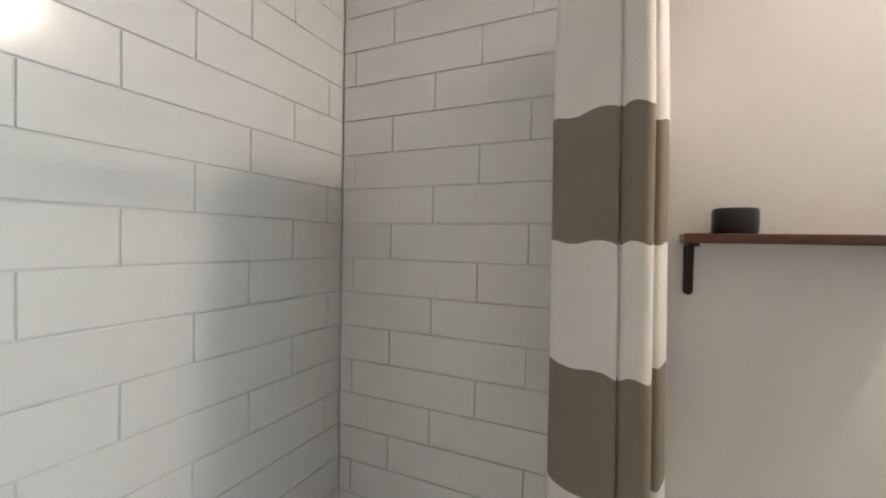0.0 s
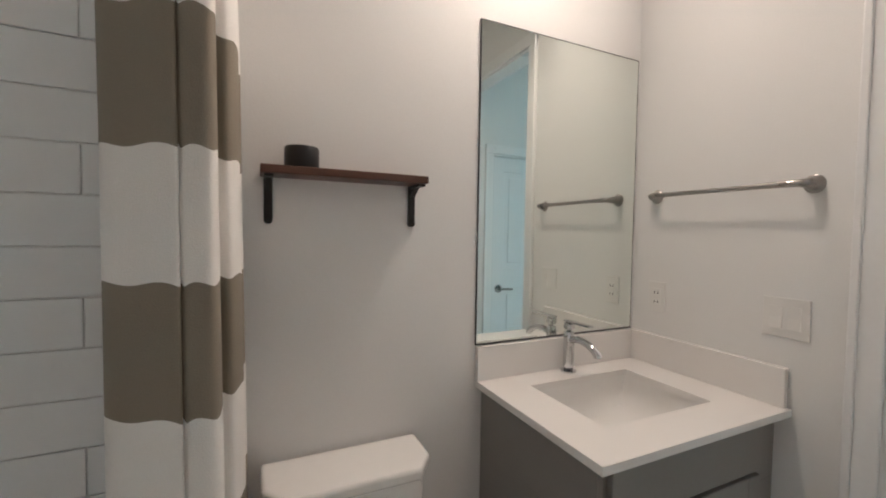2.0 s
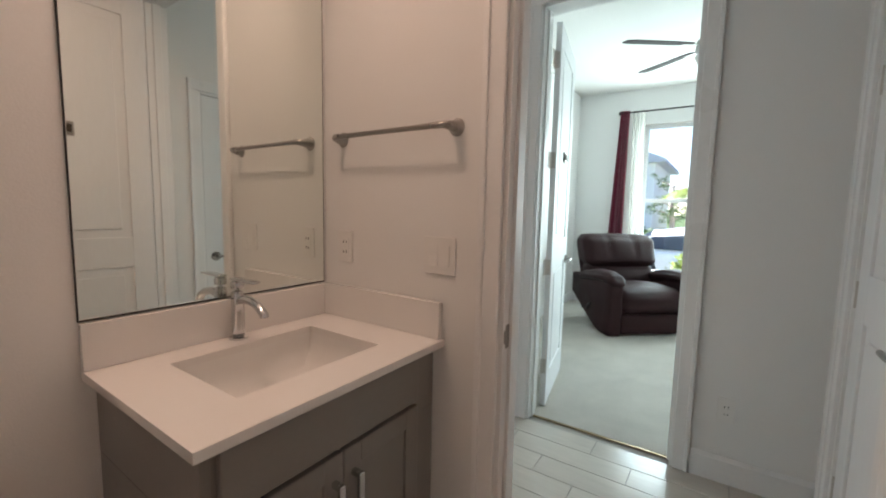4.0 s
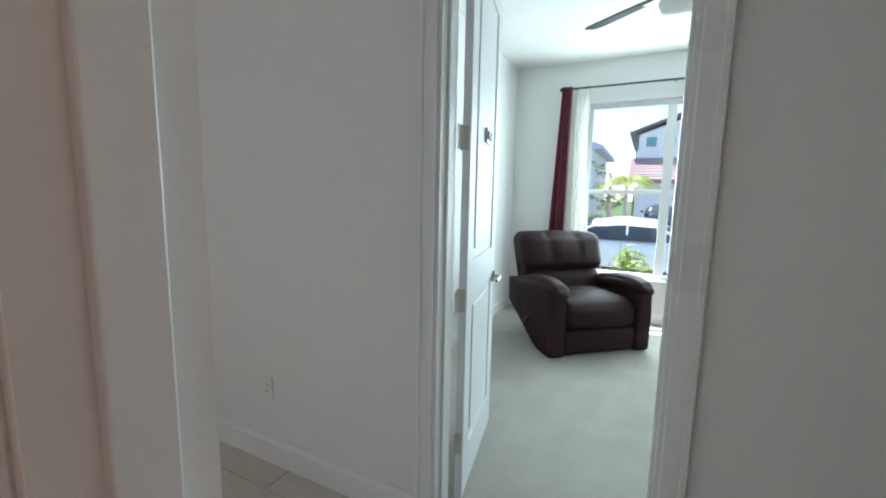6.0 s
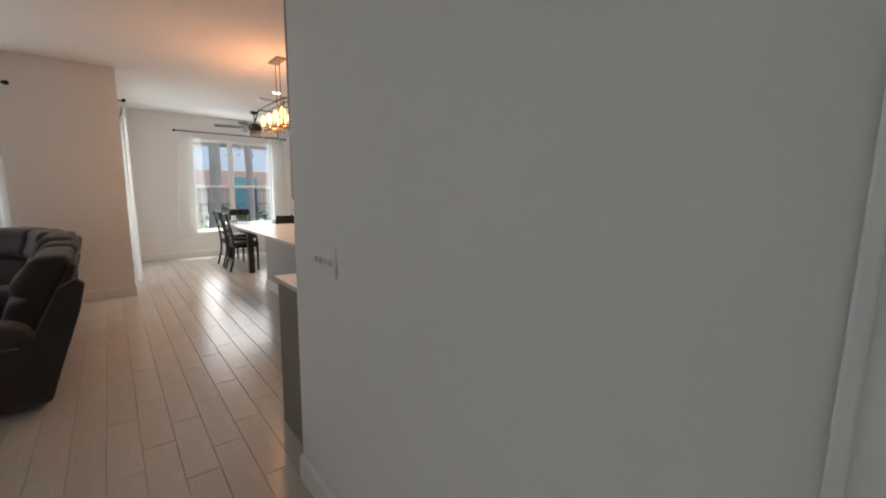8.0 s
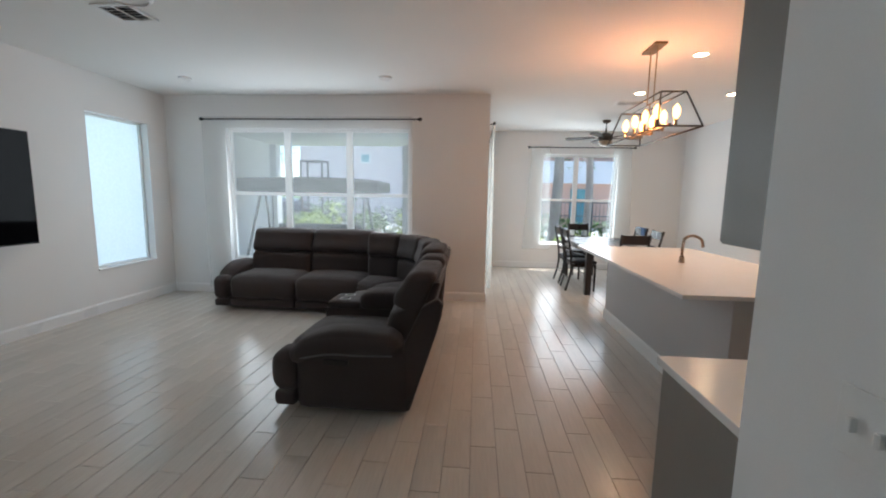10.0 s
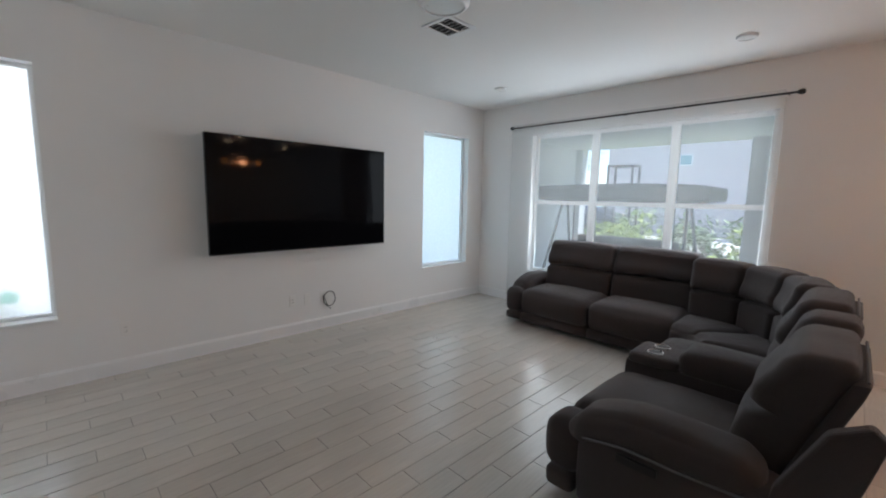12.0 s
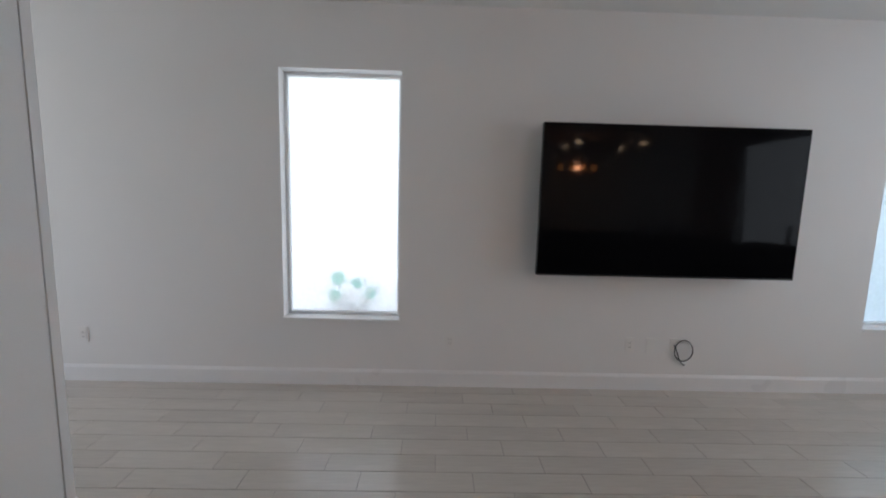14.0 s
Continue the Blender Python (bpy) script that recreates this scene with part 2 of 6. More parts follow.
BRASS = material("aged_brass", (0.30, 0.22, 0.13), 0.35, 0.9, vary=0.12, scale=12, grain=120, bump=0.04)
WALNUT = material("dark_walnut", (0.085, 0.032, 0.018), 0.4, vary=0.4, scale=4, grain=40, bump=0.08, stretch=(0.6, 8, 8))
ESPRESSO = material("espresso_wood", (0.022, 0.014, 0.012), 0.3, vary=0.3, scale=5, grain=50, bump=0.05, stretch=(1, 1, 0.3))
CABINET = material("grey_cabinet_paint", (0.225, 0.212, 0.197), 0.42, vary=0.03, scale=3, grain=90, bump=0.03)
QUARTZ = material("white_quartz", (0.80, 0.78, 0.76), 0.22, vary=0.003, scale=14, grain=180, bump=0.0, rvary=0.01)
PORCELAIN = material("white_porcelain", (0.84, 0.83, 0.81), 0.1, vary=0.015, scale=3, grain=30, bump=0.0, coat=0.5)
PLASTIC = material("white_plastic", (0.80, 0.79, 0.77), 0.35, vary=0.02, scale=20, grain=150, bump=0.01)
DARKSLOT = material("dark_slot", (0.03, 0.03, 0.03), 0.7, vary=0.1, bump=0)
SOFA = material("charcoal_sofa_fabric", (0.043, 0.0315, 0.0305), 0.9, vary=0.3, scale=4, grain=330, bump=0.35, sheen=0.12)
PIPING = material("grey_piping", (0.13, 0.13, 0.135), 0.7, vary=0.1, scale=10, grain=200, bump=0.1)
LEATHER = material("brown_grey_leatherette", (0.026, 0.0092, 0.0105), 0.6, vary=0.3, scale=6, grain=150, bump=0.3, spec=0.16)
SCREEN = material("black_screen_glass", (0.004, 0.004, 0.005), 0.06, vary=0.05, bump=0, rvary=0.02, spec=0.08)
CURT_W = material("white_curtain_cloth", (0.80, 0.78, 0.75), 0.9, vary=0.04, scale=5, grain=420, bump=0.2)
CURT_T = material("taupe_curtain_cloth", (0.235, 0.205, 0.16), 0.9, vary=0.06, scale=5, grain=420, bump=0.2)
MAROON = material("maroon_curtain_cloth", (0.15, 0.005, 0.027), 0.85, vary=0.2, scale=6, grain=400, bump=0.3, sheen=0.2)
SHEER = cloth_sheer("white_sheer_cloth", (0.80, 0.82, 0.82), 0.80)
SHEER_D = cloth_sheer("pale_sheer_cloth", (0.80, 0.85, 0.84), 0.73)
SHEER_C = cloth_sheer("cream_sheer_cloth", (0.88, 0.87, 0.82), 0.60)
GLASS = glass("window_glass")
TEAL = cloth_sheer("teal_green_leaf", (0.25, 0.78, 0.62), 0.5, 30)
FROST = cloth_sheer("frosted_glass", (0.95, 0.97, 0.98), 0.06, 30)
VINYL = material("white_window_vinyl", (0.86, 0.87, 0.87), 0.4, vary=0.02, scale=5, grain=60, bump=0.0)
MIRROR = material("mirror_silver", (0.88, 0.92, 0.88), 0.015, 1.0, vary=0.005, bump=0, rvary=0.005)
BULB = glow("amber_bulb", (1.0, 0.40, 0.10), 4.2)
CANLIGHT = glow("warm_can_light", (1.0, 0.66, 0.36), 18.0)
STUCCO = material("white_stucco", (0.80, 0.80, 0.81), 0.9, vary=0.05, scale=1.5, grain=40, bump=0.3)
ORANGE = material("terracotta_stucco", (0.68, 0.42, 0.32), 0.9, vary=0.07, scale=1.2, grain=40, bump=0.3)
ROOFTILE = material("red_brown_roof_tile", (0.36, 0.24, 0.235), 0.8, vary=0.15, scale=3, grain=30, bump=0.3)
ROOFEDGE = material("dark_fascia", (0.16, 0.13, 0.12), 0.6, vary=0.1, bump=0.1)
BLUEPANE = material("teal_tinted_glass", (0.10, 0.30, 0.33), 0.1, vary=0.1, scale=2, bump=0)
GRASS = material("lawn", (0.07, 0.12, 0.03), 0.95, vary=0.4, scale=1.2, grain=30, bump=0.8)
ASPHALT = material("concrete_road", (0.30, 0.30, 0.29), 0.9, vary=0.12, scale=1.5, grain=60, bump=0.3)
LEAF = material("green_leaf", (0.09, 0.16, 0.03), 0.5, vary=0.4, scale=4, grain=10, bump=0, each=0.6, island=True)
YLEAF = material("yellow_green_leaf", (0.27, 0.35, 0.04), 0.5, vary=0.3, scale=4, grain=10, bump=0, each=0.6, island=True)
BARK = material("grey_brown_bark", (0.60, 0.45, 0.39), 0.95, vary=0.3, scale=5, grain=30, bump=0.9, stretch=(1, 1, 0.25))
CARWHITE = material("white_car_paint", (0.78, 0.79, 0.80), 0.15, vary=0.01, scale=2, bump=0, coat=1.0, rvary=0.03)
CARDARK = material("dark_car_paint", (0.03, 0.035, 0.05), 0.15, vary=0.05, scale=2, bump=0, coat=1.0, rvary=0.03)
CARGLASS = material("dark_car_glass", (0.03, 0.04, 0.05), 0.05, vary=0.05, bump=0, rvary=0.02)
RUBBER = material("black_rubber", (0.02, 0.02, 0.02), 0.8, vary=0.1, bump=0.1)
FABGREY = material("grey_canopy_cloth", (0.12, 0.14, 0.14), 0.9, vary=0.1, scale=4, grain=300, bump=0.2)
BLUECLOTH = material("blue_cushion_cloth", (0.05, 0.11, 0.22), 0.9, vary=0.1, scale=6, grain=300, bump=0.2)
WAX = material("black_jar_glaze", (0.012, 0.011, 0.012), 0.35, vary=0.2, scale=12, grain=80, bump=0.05)
PATIO = material("patio_concrete", (0.55, 0.54, 0.51), 0.9, vary=0.1, scale=2, grain=60, bump=0.2)

# ---- the large structure ----
H = 2.875


def wall(name, axis, p0, p1, a0, a1, openings=(), z0=0.0, z1=H, mat=None, label="smooth off-white painted wall"):
    """A thick wall across axis from p0 to p1, from a0 to a1 along it; openings are (from, to, sill, head)."""
    bm = B()

    def block(s, e, lo, hi):
        if e - s > 1e-4 and hi - lo > 1e-4:
            box(bm, (p0, s, lo) if axis == "x" else (s, p0, lo), (p1, e, hi) if axis == "x" else (e, p1, hi))
    at = a0
    for s, e, lo, hi in sorted(openings):
        block(at, s, z0, z1)
        block(s, e, z0, lo)
        block(s, e, hi, z1)
        at = e
    block(at, a1, z0, z1)
    return setting(name, bm, mat or WALL, label, "wall")


WIN = (0.545, 2.415)
wall("wall_west", "x", -0.40, -0.20, -3.2, 8.11, [(2.045, 2.945, *WIN), (6.67, 7.57, *WIN)])
wall("wall_living_north", "y", 7.91, 8.11, -0.20, 4.495, [(0.71, 3.40, 0.50, 2.42)])
wall("wall_dining_west", "x", 4.30, 4.495, 8.11, 11.2, [(8.35, 10.30, 0.0, 2.44)])
wall("wall_dining_north", "y", 11.0, 11.2, 4.495, 8.75, [(5.69, 7.25, 0.52, 2.41)])
wall("wall_east", "x", 8.55, 8.75, -2.12, 11.0, [(-0.45, 1.21, 0.49, 2.42)])
wall("wall_bedroom_north", "y", 2.05, 2.17, 5.08, 8.55)
wall("wall_bedroom_south", "y", -2.12, -2.0, 5.08, 8.55)
wall("wall_kitchen_south", "y", 2.98, 3.10, 5.08, 8.55)
wall("wall_hall_east", "x", 4.955, 5.08, -2.12, 3.10, [(0.44, 1.234, 0.0, 2.44)])
wall("wall_hall_south", "y", -0.22, -0.10, 3.80, 4.955, [(4.03, 4.73, 0.0, 2.03)])
wall("wall_bath_east", "x", 3.70, 3.80, -0.10, 1.635, [(0.015, 0.83, 0.0, 2.44)])
wall("wall_bath_north", "y", 1.58, 1.635, 1.266, 3.70)
wall("wall_bath_west", "x", 1.215, 1.258, -0.18, 1.635)
wall("wall_bath_south", "y", -0.18, -0.06, 1.258, 3.70)
# The opening here is assumed, out of view, to let daylight in.
wall("wall_south", "y", -3.4, -3.2, -0.40, 5.08, [(0.30, 2.30, 0.50, 2.42)])
wall("wall_closet", "y", -0.95, -0.85, 3.70, 4.955)
wall("wall_entry", "x", 3.60, 3.70, -3.2, -0.10)

bm = B()
box(bm, (-0.4, -3.4, H), (4.495, 8.11, H + 0.12))
box(bm, (4.495, -3.4, H), (8.75, 11.2, H + 0.12))
box(bm, (4.30, 8.11, H), (4.495, 11.2, H + 0.12))
setting("ceiling", bm, CEIL, "flat white lightly textured ceiling", "ceiling")
bm = B()
box(bm, (-0.4, -3.4, -0.12), (5.02, 8.11, -0.004))
box(bm, (5.02, 2.1, -0.12), (8.75, 11.2, -0.004))
box(bm, (4.30, 8.11, -0.12), (5.02, 11.2, -0.004))
floor = setting("floor", bm, FGROUT, "floor of grey wood-look plank tiles", "floor")
bm = B()
sheet(bm, lambda u, v: Vector((5.02 + 3.53 * u, -2.0 + 4.05 * v, 0.008 + 0.003 * noise.noise(Vector((u * 40, v * 40, 0))))), 90, 90)
box(bm, (5.02, -2.0, -0.12), (8.55, 2.05, 0.0))
setting("carpet", bm, CARPET, "pale beige cut-pile bedroom carpet", "carpet")
bm = B()
box(bm, (5.005, 0.44, -0.002), (5.025, 1.234, 0.007), 0.003)
setting("trim_threshold", bm, BRASS, "thin strip where tile meets carpet", "trim")

# baseboards
BB = 0.13


def baseboard(axis, at, side, a0, a1):
    """A moulded skirting on the wall face at the given place; side is the way into the room."""
    t = 0.014
    pr = [(0, 0), (side * t, 0), (side * t, BB - 0.02), (side * t * 0.5, BB - 0.006), (side * t * 0.35, BB), (0, BB)]
    bm = B()
    if axis == "x":
        prism(bm, [(at + p, z) for p, z in pr], "y", a0, a1)
    else:
        prism(bm, [(at + p, z) for p, z in pr], "x", a0, a1)
    setting("baseboard", bm, TRIM, "white painted baseboard along the wall", "baseboard")


for a in [("x", -0.20, 1, -3.2, 7.91), ("y", 7.91, -1, -0.186, 4.495), ("x", 4.495, 1, 7.896, 8.30), ("x", 4.495, 1, 10.36, 11.0), ("y", 11.0, -1, 4.509, 8.55),
          ("x", 4.955, -1, 1.309, 3.10), ("x", 4.955, -1, -0.10, 0.365), ("y", 3.10, 1, 4.941, 5.0), ("y", 1.635, 1, 1.215, 3.80), ("x", 1.215, -1, -0.06, 1.634),
          ("x", 3.80, 1, 0.905, 1.649), ("x", 8.55, -1, -2.0, 2.05), ("y", 2.05, -1, 5.08, 8.536), ("y", 1.58, -1, 2.06, 2.97), ("x", 3.70, -1, 0.905, 1.0)]:
    baseboard(*a)


def casing(name, axis, face, out, a0, a1, top, jamb):
    """Door trim round an opening on a wall face, with the jamb lining that goes through the wall to depth jamb."""
    bm = B()
    w, t = 0.07, 0.016

    def b(s, e, lo, hi, p0, p1, bev=0.004):
        box(bm, (p0, s, lo) if axis == "x" else (s, p0, lo), (p1, e, hi) if axis == "x" else (e, p1, hi), bev)
    f0, f1 = sorted((face, face + out * t))
    g0, g1 = sorted((face, face + out * (t + 0.006)))
    for s, e in ((a0 - w, a0), (a1, a1 + w)):
        b(s, e, 0, top, f0, f1)
    b(a0 - w, a1 + w, top, top + w, f0, f1)
    b(a0 - w, a0 - w + 0.02, 0, top + w, g0, g1)
    b(a1 + w - 0.02, a1 + w, 0, top + w, g0, g1)
    if jamb:
        j0, j1 = sorted((face + out * 0.002, face - out * jamb))
        b(a0, a0 + 0.014, 0, top, j0, j1, 0)
        b(a1 - 0.014, a1, 0, top, j0, j1, 0)
        b(a0, a1, top - 0.014, top, j0, j1, 0)
        c = (j0 + j1) / 2
        b(a0 + 0.014, a0 + 0.026, 0, top - 0.014, c - 0.02, c + 0.02, 0.002)
        b(a1 - 0.026, a1 - 0.014, 0, top - 0.014, c - 0.02, c + 0.02, 0.002)
    setting(name, bm, TRIM, "white painted door casing and jamb", "trim")


casing("trim_bedroom_door", "x", 4.955, -1, 0.44, 1.234, 2.44, 0.13)
casing("trim_bedroom_door_inside", "x", 5.08, 1, 0.44, 1.234, 2.44, 0)
casing("trim_bath_door", "x", 3.70, -1, 0.015, 0.83, 2.44, 0.105)
casing("trim_bath_door_hall", "x", 3.80, 1, 0.015, 0.83, 2.44, 0)
casing("trim_hall_door", "y", -0.10, 1, 4.03, 4.73, 2.03, 0.12)


def door(name, label, at, rz, width, height, hinge_side, plates=False, lever=True, reach=0.0):
    """A two-panel door. Local x runs from the hinge along the leaf, y is its thickness."""
    d = thing(name, label, "door", at, rz, kind="structure")
    t, s = 0.035, 0.11
    mid, rail = 0.92, 0.17
    bm = B()
    for x0, x1 in ((0, s), (width - s, width)):
        box(bm, (x0, -t / 2, 0.012), (x1, t / 2, height), 0.003)
    for z0, z1 in ((0.012, 0.22), (mid, mid + rail), (height - s - 0.01, height)):
        box(bm, (s - 0.002, -t / 2 + 0.0005, z0), (width - s + 0.002, t / 2 - 0.0005, z1), 0.003)
    part("leaf", bm, DOOR, d)
    for z0, z1 in ((0.22, mid), (mid + rail, height - s - 0.01)):
        bm = B()
        box(bm, (s, -t / 2 + 0.010, z0), (width - s, t / 2 - 0.010, z1))
        for k in (-1, 1):
            y0, y1 = sorted((k * (t / 2 - 0.010), k * (t / 2 - 0.002)))
            box(bm, (s + 0.045, y0, z0 + 0.045), (width - s - 0.045, y1, z1 - 0.045), 0.008, 1)
        part("panel", bm, DOOR, d)
    for z in (0.25, height * 0.5, height - 0.25) if height < 2.2 else (0.28, 0.93, 1.60, height - 0.22):
        bm = B()
        cyl(bm, (-0.006, hinge_side * t / 2, z - 0.05), (-0.006, hinge_side * t / 2, z + 0.05), 0.007, n=10)
        y0, y1 = sorted((hinge_side * (t / 2 - 0.029), hinge_side * t / 2))
        box(bm, (-0.0035, y0, z - 0.048), (0.001, y1, z + 0.048))
        if reach:
            y0, y1 = sorted((hinge_side * t / 2, hinge_side * (t / 2 + 0.003)))
            box(bm, (-0.006 - reach, y0, z - 0.048), (-0.004, y1, z + 0.048))
        part("hinge", bm, HINGE, d, "satin nickel hinge")
    if lever:
        for k in (-1, 1):
            bm = B()
            x = width - 0.065
            cyl(bm, (x, k * t / 2, 0.92), (x, k * (t / 2 + 0.01), 0.92), 0.032, n=20)
            cyl(bm, (x, k * (t / 2 + 0.008), 0.92), (x, k * (t / 2 + 0.045), 0.92), 0.011, n=12)
            tube(bm, spline([(x + 0.008, k * (t / 2 + 0.045), 0.92), (x - 0.05, k * (t / 2 + 0.05), 0.922), (x - 0.115, k * (t / 2 + 0.044), 0.918)], 4), 0.009, 10)
            part("door_handle", bm, NICKEL, d, "satin nickel lever handle")
    if plates:
        for k in (-1, 1):
            bm = B()
            x = width / 2
            box(bm, (x - 0.055, k * t / 2 if k > 0 else -t / 2 - 0.012, 1.62), (x + 0.055, k * t / 2 + 0.012 if k > 0 else -t / 2, 1.69), 0.004)
            part("hook_plate", bm, NICKEL, d, "brushed metal hook plate")
            for dx in (-0.027, 0.027):
                bm = B()
                yy = k * (t / 2 + 0.012)
                box(bm, (x + dx - 0.018, min(yy, yy + k * 0.006), 1.636), (x + dx + 0.018, max(yy, yy + k * 0.006), 1.676), 0.003)
                part("hook", bm, BRONZE, d, "dark square hook")
    return d


door("door_1", "white two-panel bedroom door standing open into the carpeted room", (5.155, 1.205, 0.0), 10.2, 0.70, 2.42, 1, True, reach=0.060)
door("door_2", "white two-panel bathroom door folded open against the wall", (3.685, 0.036, 0.0), 180 + 0.5, 0.785, 2.42, 1, True)
door("door_3", "closed white two-panel closet door at the end of the hall", (4.714, -0.125, 0.0), 180, 0.665, 2.012, -1)

# strike plate on the bathroom jamb
bm = B()
box(bm, (3.712, 0.8125, 0.885), (3.742, 0.8155, 0.955), 0.002)
box(bm, (3.703, 0.812, 0.90), (3.713, 0.8165, 0.94), 0.002)
setting("trim_strike_plate", bm, NICKEL, "small metal strike plate on the door jamb", "strike plate")


# ---- windows ----
def window(name, label, axis, face, out, a0, a1, z0, z1, splits, rail=None, pane=None, recess=0.085, sill=True, fw=0.045):
    """A vinyl window set back in its opening: frame, mullions, meeting rail, panes, sill. out is the way outside."""
    w = thing(name, label, "window", kind="structure")
    d = 0.06
    p0, p1 = sorted((face + out * recess, face + out * (recess + d)))

    def b(bm, s, e, lo, hi, q0=p0, q1=p1, bev=0.004):
        return box(bm, (q0, s, lo) if axis == "x" else (s, q0, lo), (q1, e, hi) if axis == "x" else (e, q1, hi), bev)
    bm = B()
    b(bm, a0, a0 + fw, z0, z1)
    b(bm, a1 - fw, a1, z0, z1)
    b(bm, a0 + fw, a1 - fw, z0, z0 + fw)
    b(bm, a0 + fw, a1 - fw, z1 - fw, z1)
    part("window_frame", bm, VINYL, w)
    edges = [a0 + fw] + list(splits) + [a1 - fw]
    for s in splits:
        part("mullion", b(B(), s - 0.045, s + 0.045, z0 + fw, z1 - fw), VINYL, w)
    mid = (p0 + p1) / 2
    for i in range(len(edges) - 1):
        s, e = edges[i] + (0.045 if i else 0), edges[i + 1] - (0.045 if i < len(edges) - 2 else 0)
        rows = [(z0 + fw, z1 - fw)] if rail is None else [(z0 + fw, rail - 0.025), (rail + 0.025, z1 - fw)]
        if rail is not None:
            part("meeting_rail", b(B(), s, e, rail - 0.025, rail + 0.025, p0 - 0.004 if out > 0 else p0, p1 if out > 0 else p1 + 0.004), VINYL, w)
        for lo, hi in rows:
            ob = part("pane", b(B(), s, e, lo, hi, mid - 0.003, mid + 0.003, 0), pane or GLASS, w)
            ob.visible_shadow = False if pane is None else True
    if sill:
        q0, q1 = sorted((face - out * 0.018, face + out * recess))
        part("window_sill", b(B(), a0 - 0.004, a1 + 0.004, z0 - 0.022, z0 + 0.002, q0, q1), TRIM, w, "white marble-look sill")
    return w


window("window_1", "tall frosted window in a deep white reveal", "x", -0.20, -1, 2.045, 2.945, *WIN, [], None, FROST, 0.10, True, 0.026)
# window_6 is unseen, added where the light on the west wall suggests one.
window("window_6", "plain front window, unseen, assumed from the light on the west wall", "y", -3.2, -1, 0.30, 2.30, 0.50, 2.42, [], None, GLASS, 0.085)
window("window_2", "tall frosted window in a deep white reveal", "x", -0.20, -1, 6.67, 7.57, *WIN, [], None, FROST, 0.10, True, 0.026)
window("window_3", "wide three-part white window looking onto the patio", "y", 7.91, 1, 0.71, 3.40, 0.50, 2.42, [1.585, 2.505], 1.49)
window("window_4", "two-part white dining window looking onto trees", "y", 11.0, 1, 5.69, 7.25, 0.52, 2.41, [6.42], 1.46)
window("window_5", "two-part white bedroom window looking onto the street", "x", 8.55, 1, -0.45, 1.21, 0.49, 2.42, [0.38], 1.45)
window("sliding_door", "glazed sliding patio door with white frame", "x", 4.495, -1, 8.35, 10.30, 0.0, 2.44, [9.32], None, None, 0.10, False)
sl = thing("door_pull", "black pull of the sliding patio door", "door handle", (4.40, 8.41, 1.17))
bm = B()
box(bm, (0.0, -0.012, -0.09), (0.03, 0.012, 0.09), 0.005)
part("grip", bm, BLACK, sl)

# ---- bathroom ----
def rod(name, label, p0, p1, r, mat, finials=True, brackets=()):
    """A straight curtain rod with end knobs and wall brackets given as (place, wall end)."""
    o = thing(name, label, "curtain rod", p0)
    q = Vector(p1) - Vector(p0)
    part("pole", cyl(B(), (0, 0, 0), q, r, n=12), mat, o)
    if finials:
        for e in (Vector((0, 0, 0)), q):
            d = q.normalized() * (1 if e.length > 0 else -1)
            part("finial", tube(B(), [e, e + d * 0.012, e + d * 0.03, e + d * 0.055, e + d * 0.06], [r * 1.2, r * 2.0, r * 2.6, r * 2.0, r * 0.6], 14), mat, o)
    for s, wall_end in brackets:
        part("bracket", cyl(B(), q * s, q * s + Vector(wall_end), r * 0.7, n=10), mat, o)
    return o


rod("shower_rod", "chrome shower curtain rod over the tub", (2.15, -0.058, 2.10), (2.15, 1.578, 2.10), 0.0125, CHROME, False)
for y, k in ((-0.0585, 1), (1.5785, -1)):
    fl = thing("rod_flange", "round chrome wall flange of the shower rod", "rod flange", (2.15, y, 2.10))
    part("cup", tube(B(), [(0, 0, 0), (0, k * 0.006, 0), (0, k * 0.014, 0), (0, k * 0.026, 0)], [0.034, 0.034, 0.022, 0.016], 20), CHROME, fl)

CURVE = spline([(2.06, 1.555, 0), (2.025, 1.47, 0), (2.055, 1.38, 0), (2.03, 1.262, 0), (2.085, 1.222, 0), (2.148, 1.190, 0), (2.153, 1.197, 0), (2.165, 1.190, 0), (2.203, 1.190, 0),
                (2.208, 1.245, 0), (2.196, 1.30, 0), (2.225, 1.30, 0), (2.240, 1.37, 0), (2.215, 1.45, 0), (2.24, 1.50, 0), (2.20, 1.55, 0)], 5)


def curtain_point(i, z):
    p = CURVE[i]
    k = (2.25 - z) / 2.0
    cx, cy = 2.13, 1.40
    f = 0.90 + 0.10 * min(1, (2.25 - z) / 0.5) + 0.10 * max(0, k - 0.4)
    return Vector((cx + (p.x - cx) * f + 0.02 * k, cy + (p.y - cy) * (f + 0.02 * k), z + 0.004 * math.sin(i * 0.9)))


sc = thing("shower_curtain", "white and taupe broad-striped cloth shower curtain gathered to one side", "shower curtain", (0, 0, 0))
levels = [2.10, 1.985, 1.747, 1.512, 1.280, 1.047, 0.815, 0.58, 0.345, 0.12]
for k in range(len(levels) - 1):
    bm = B()
    top, low, n = levels[k], levels[k + 1], len(CURVE) - 1
    sheet(bm, lambda u, v: curtain_point(round(u * n), low + (top - low) * v), n, 6)
    part("taupe_band" if k % 2 == 0 else "white_band", bm, CURT_T if k % 2 == 0 else CURT_W, sc, "", 80)

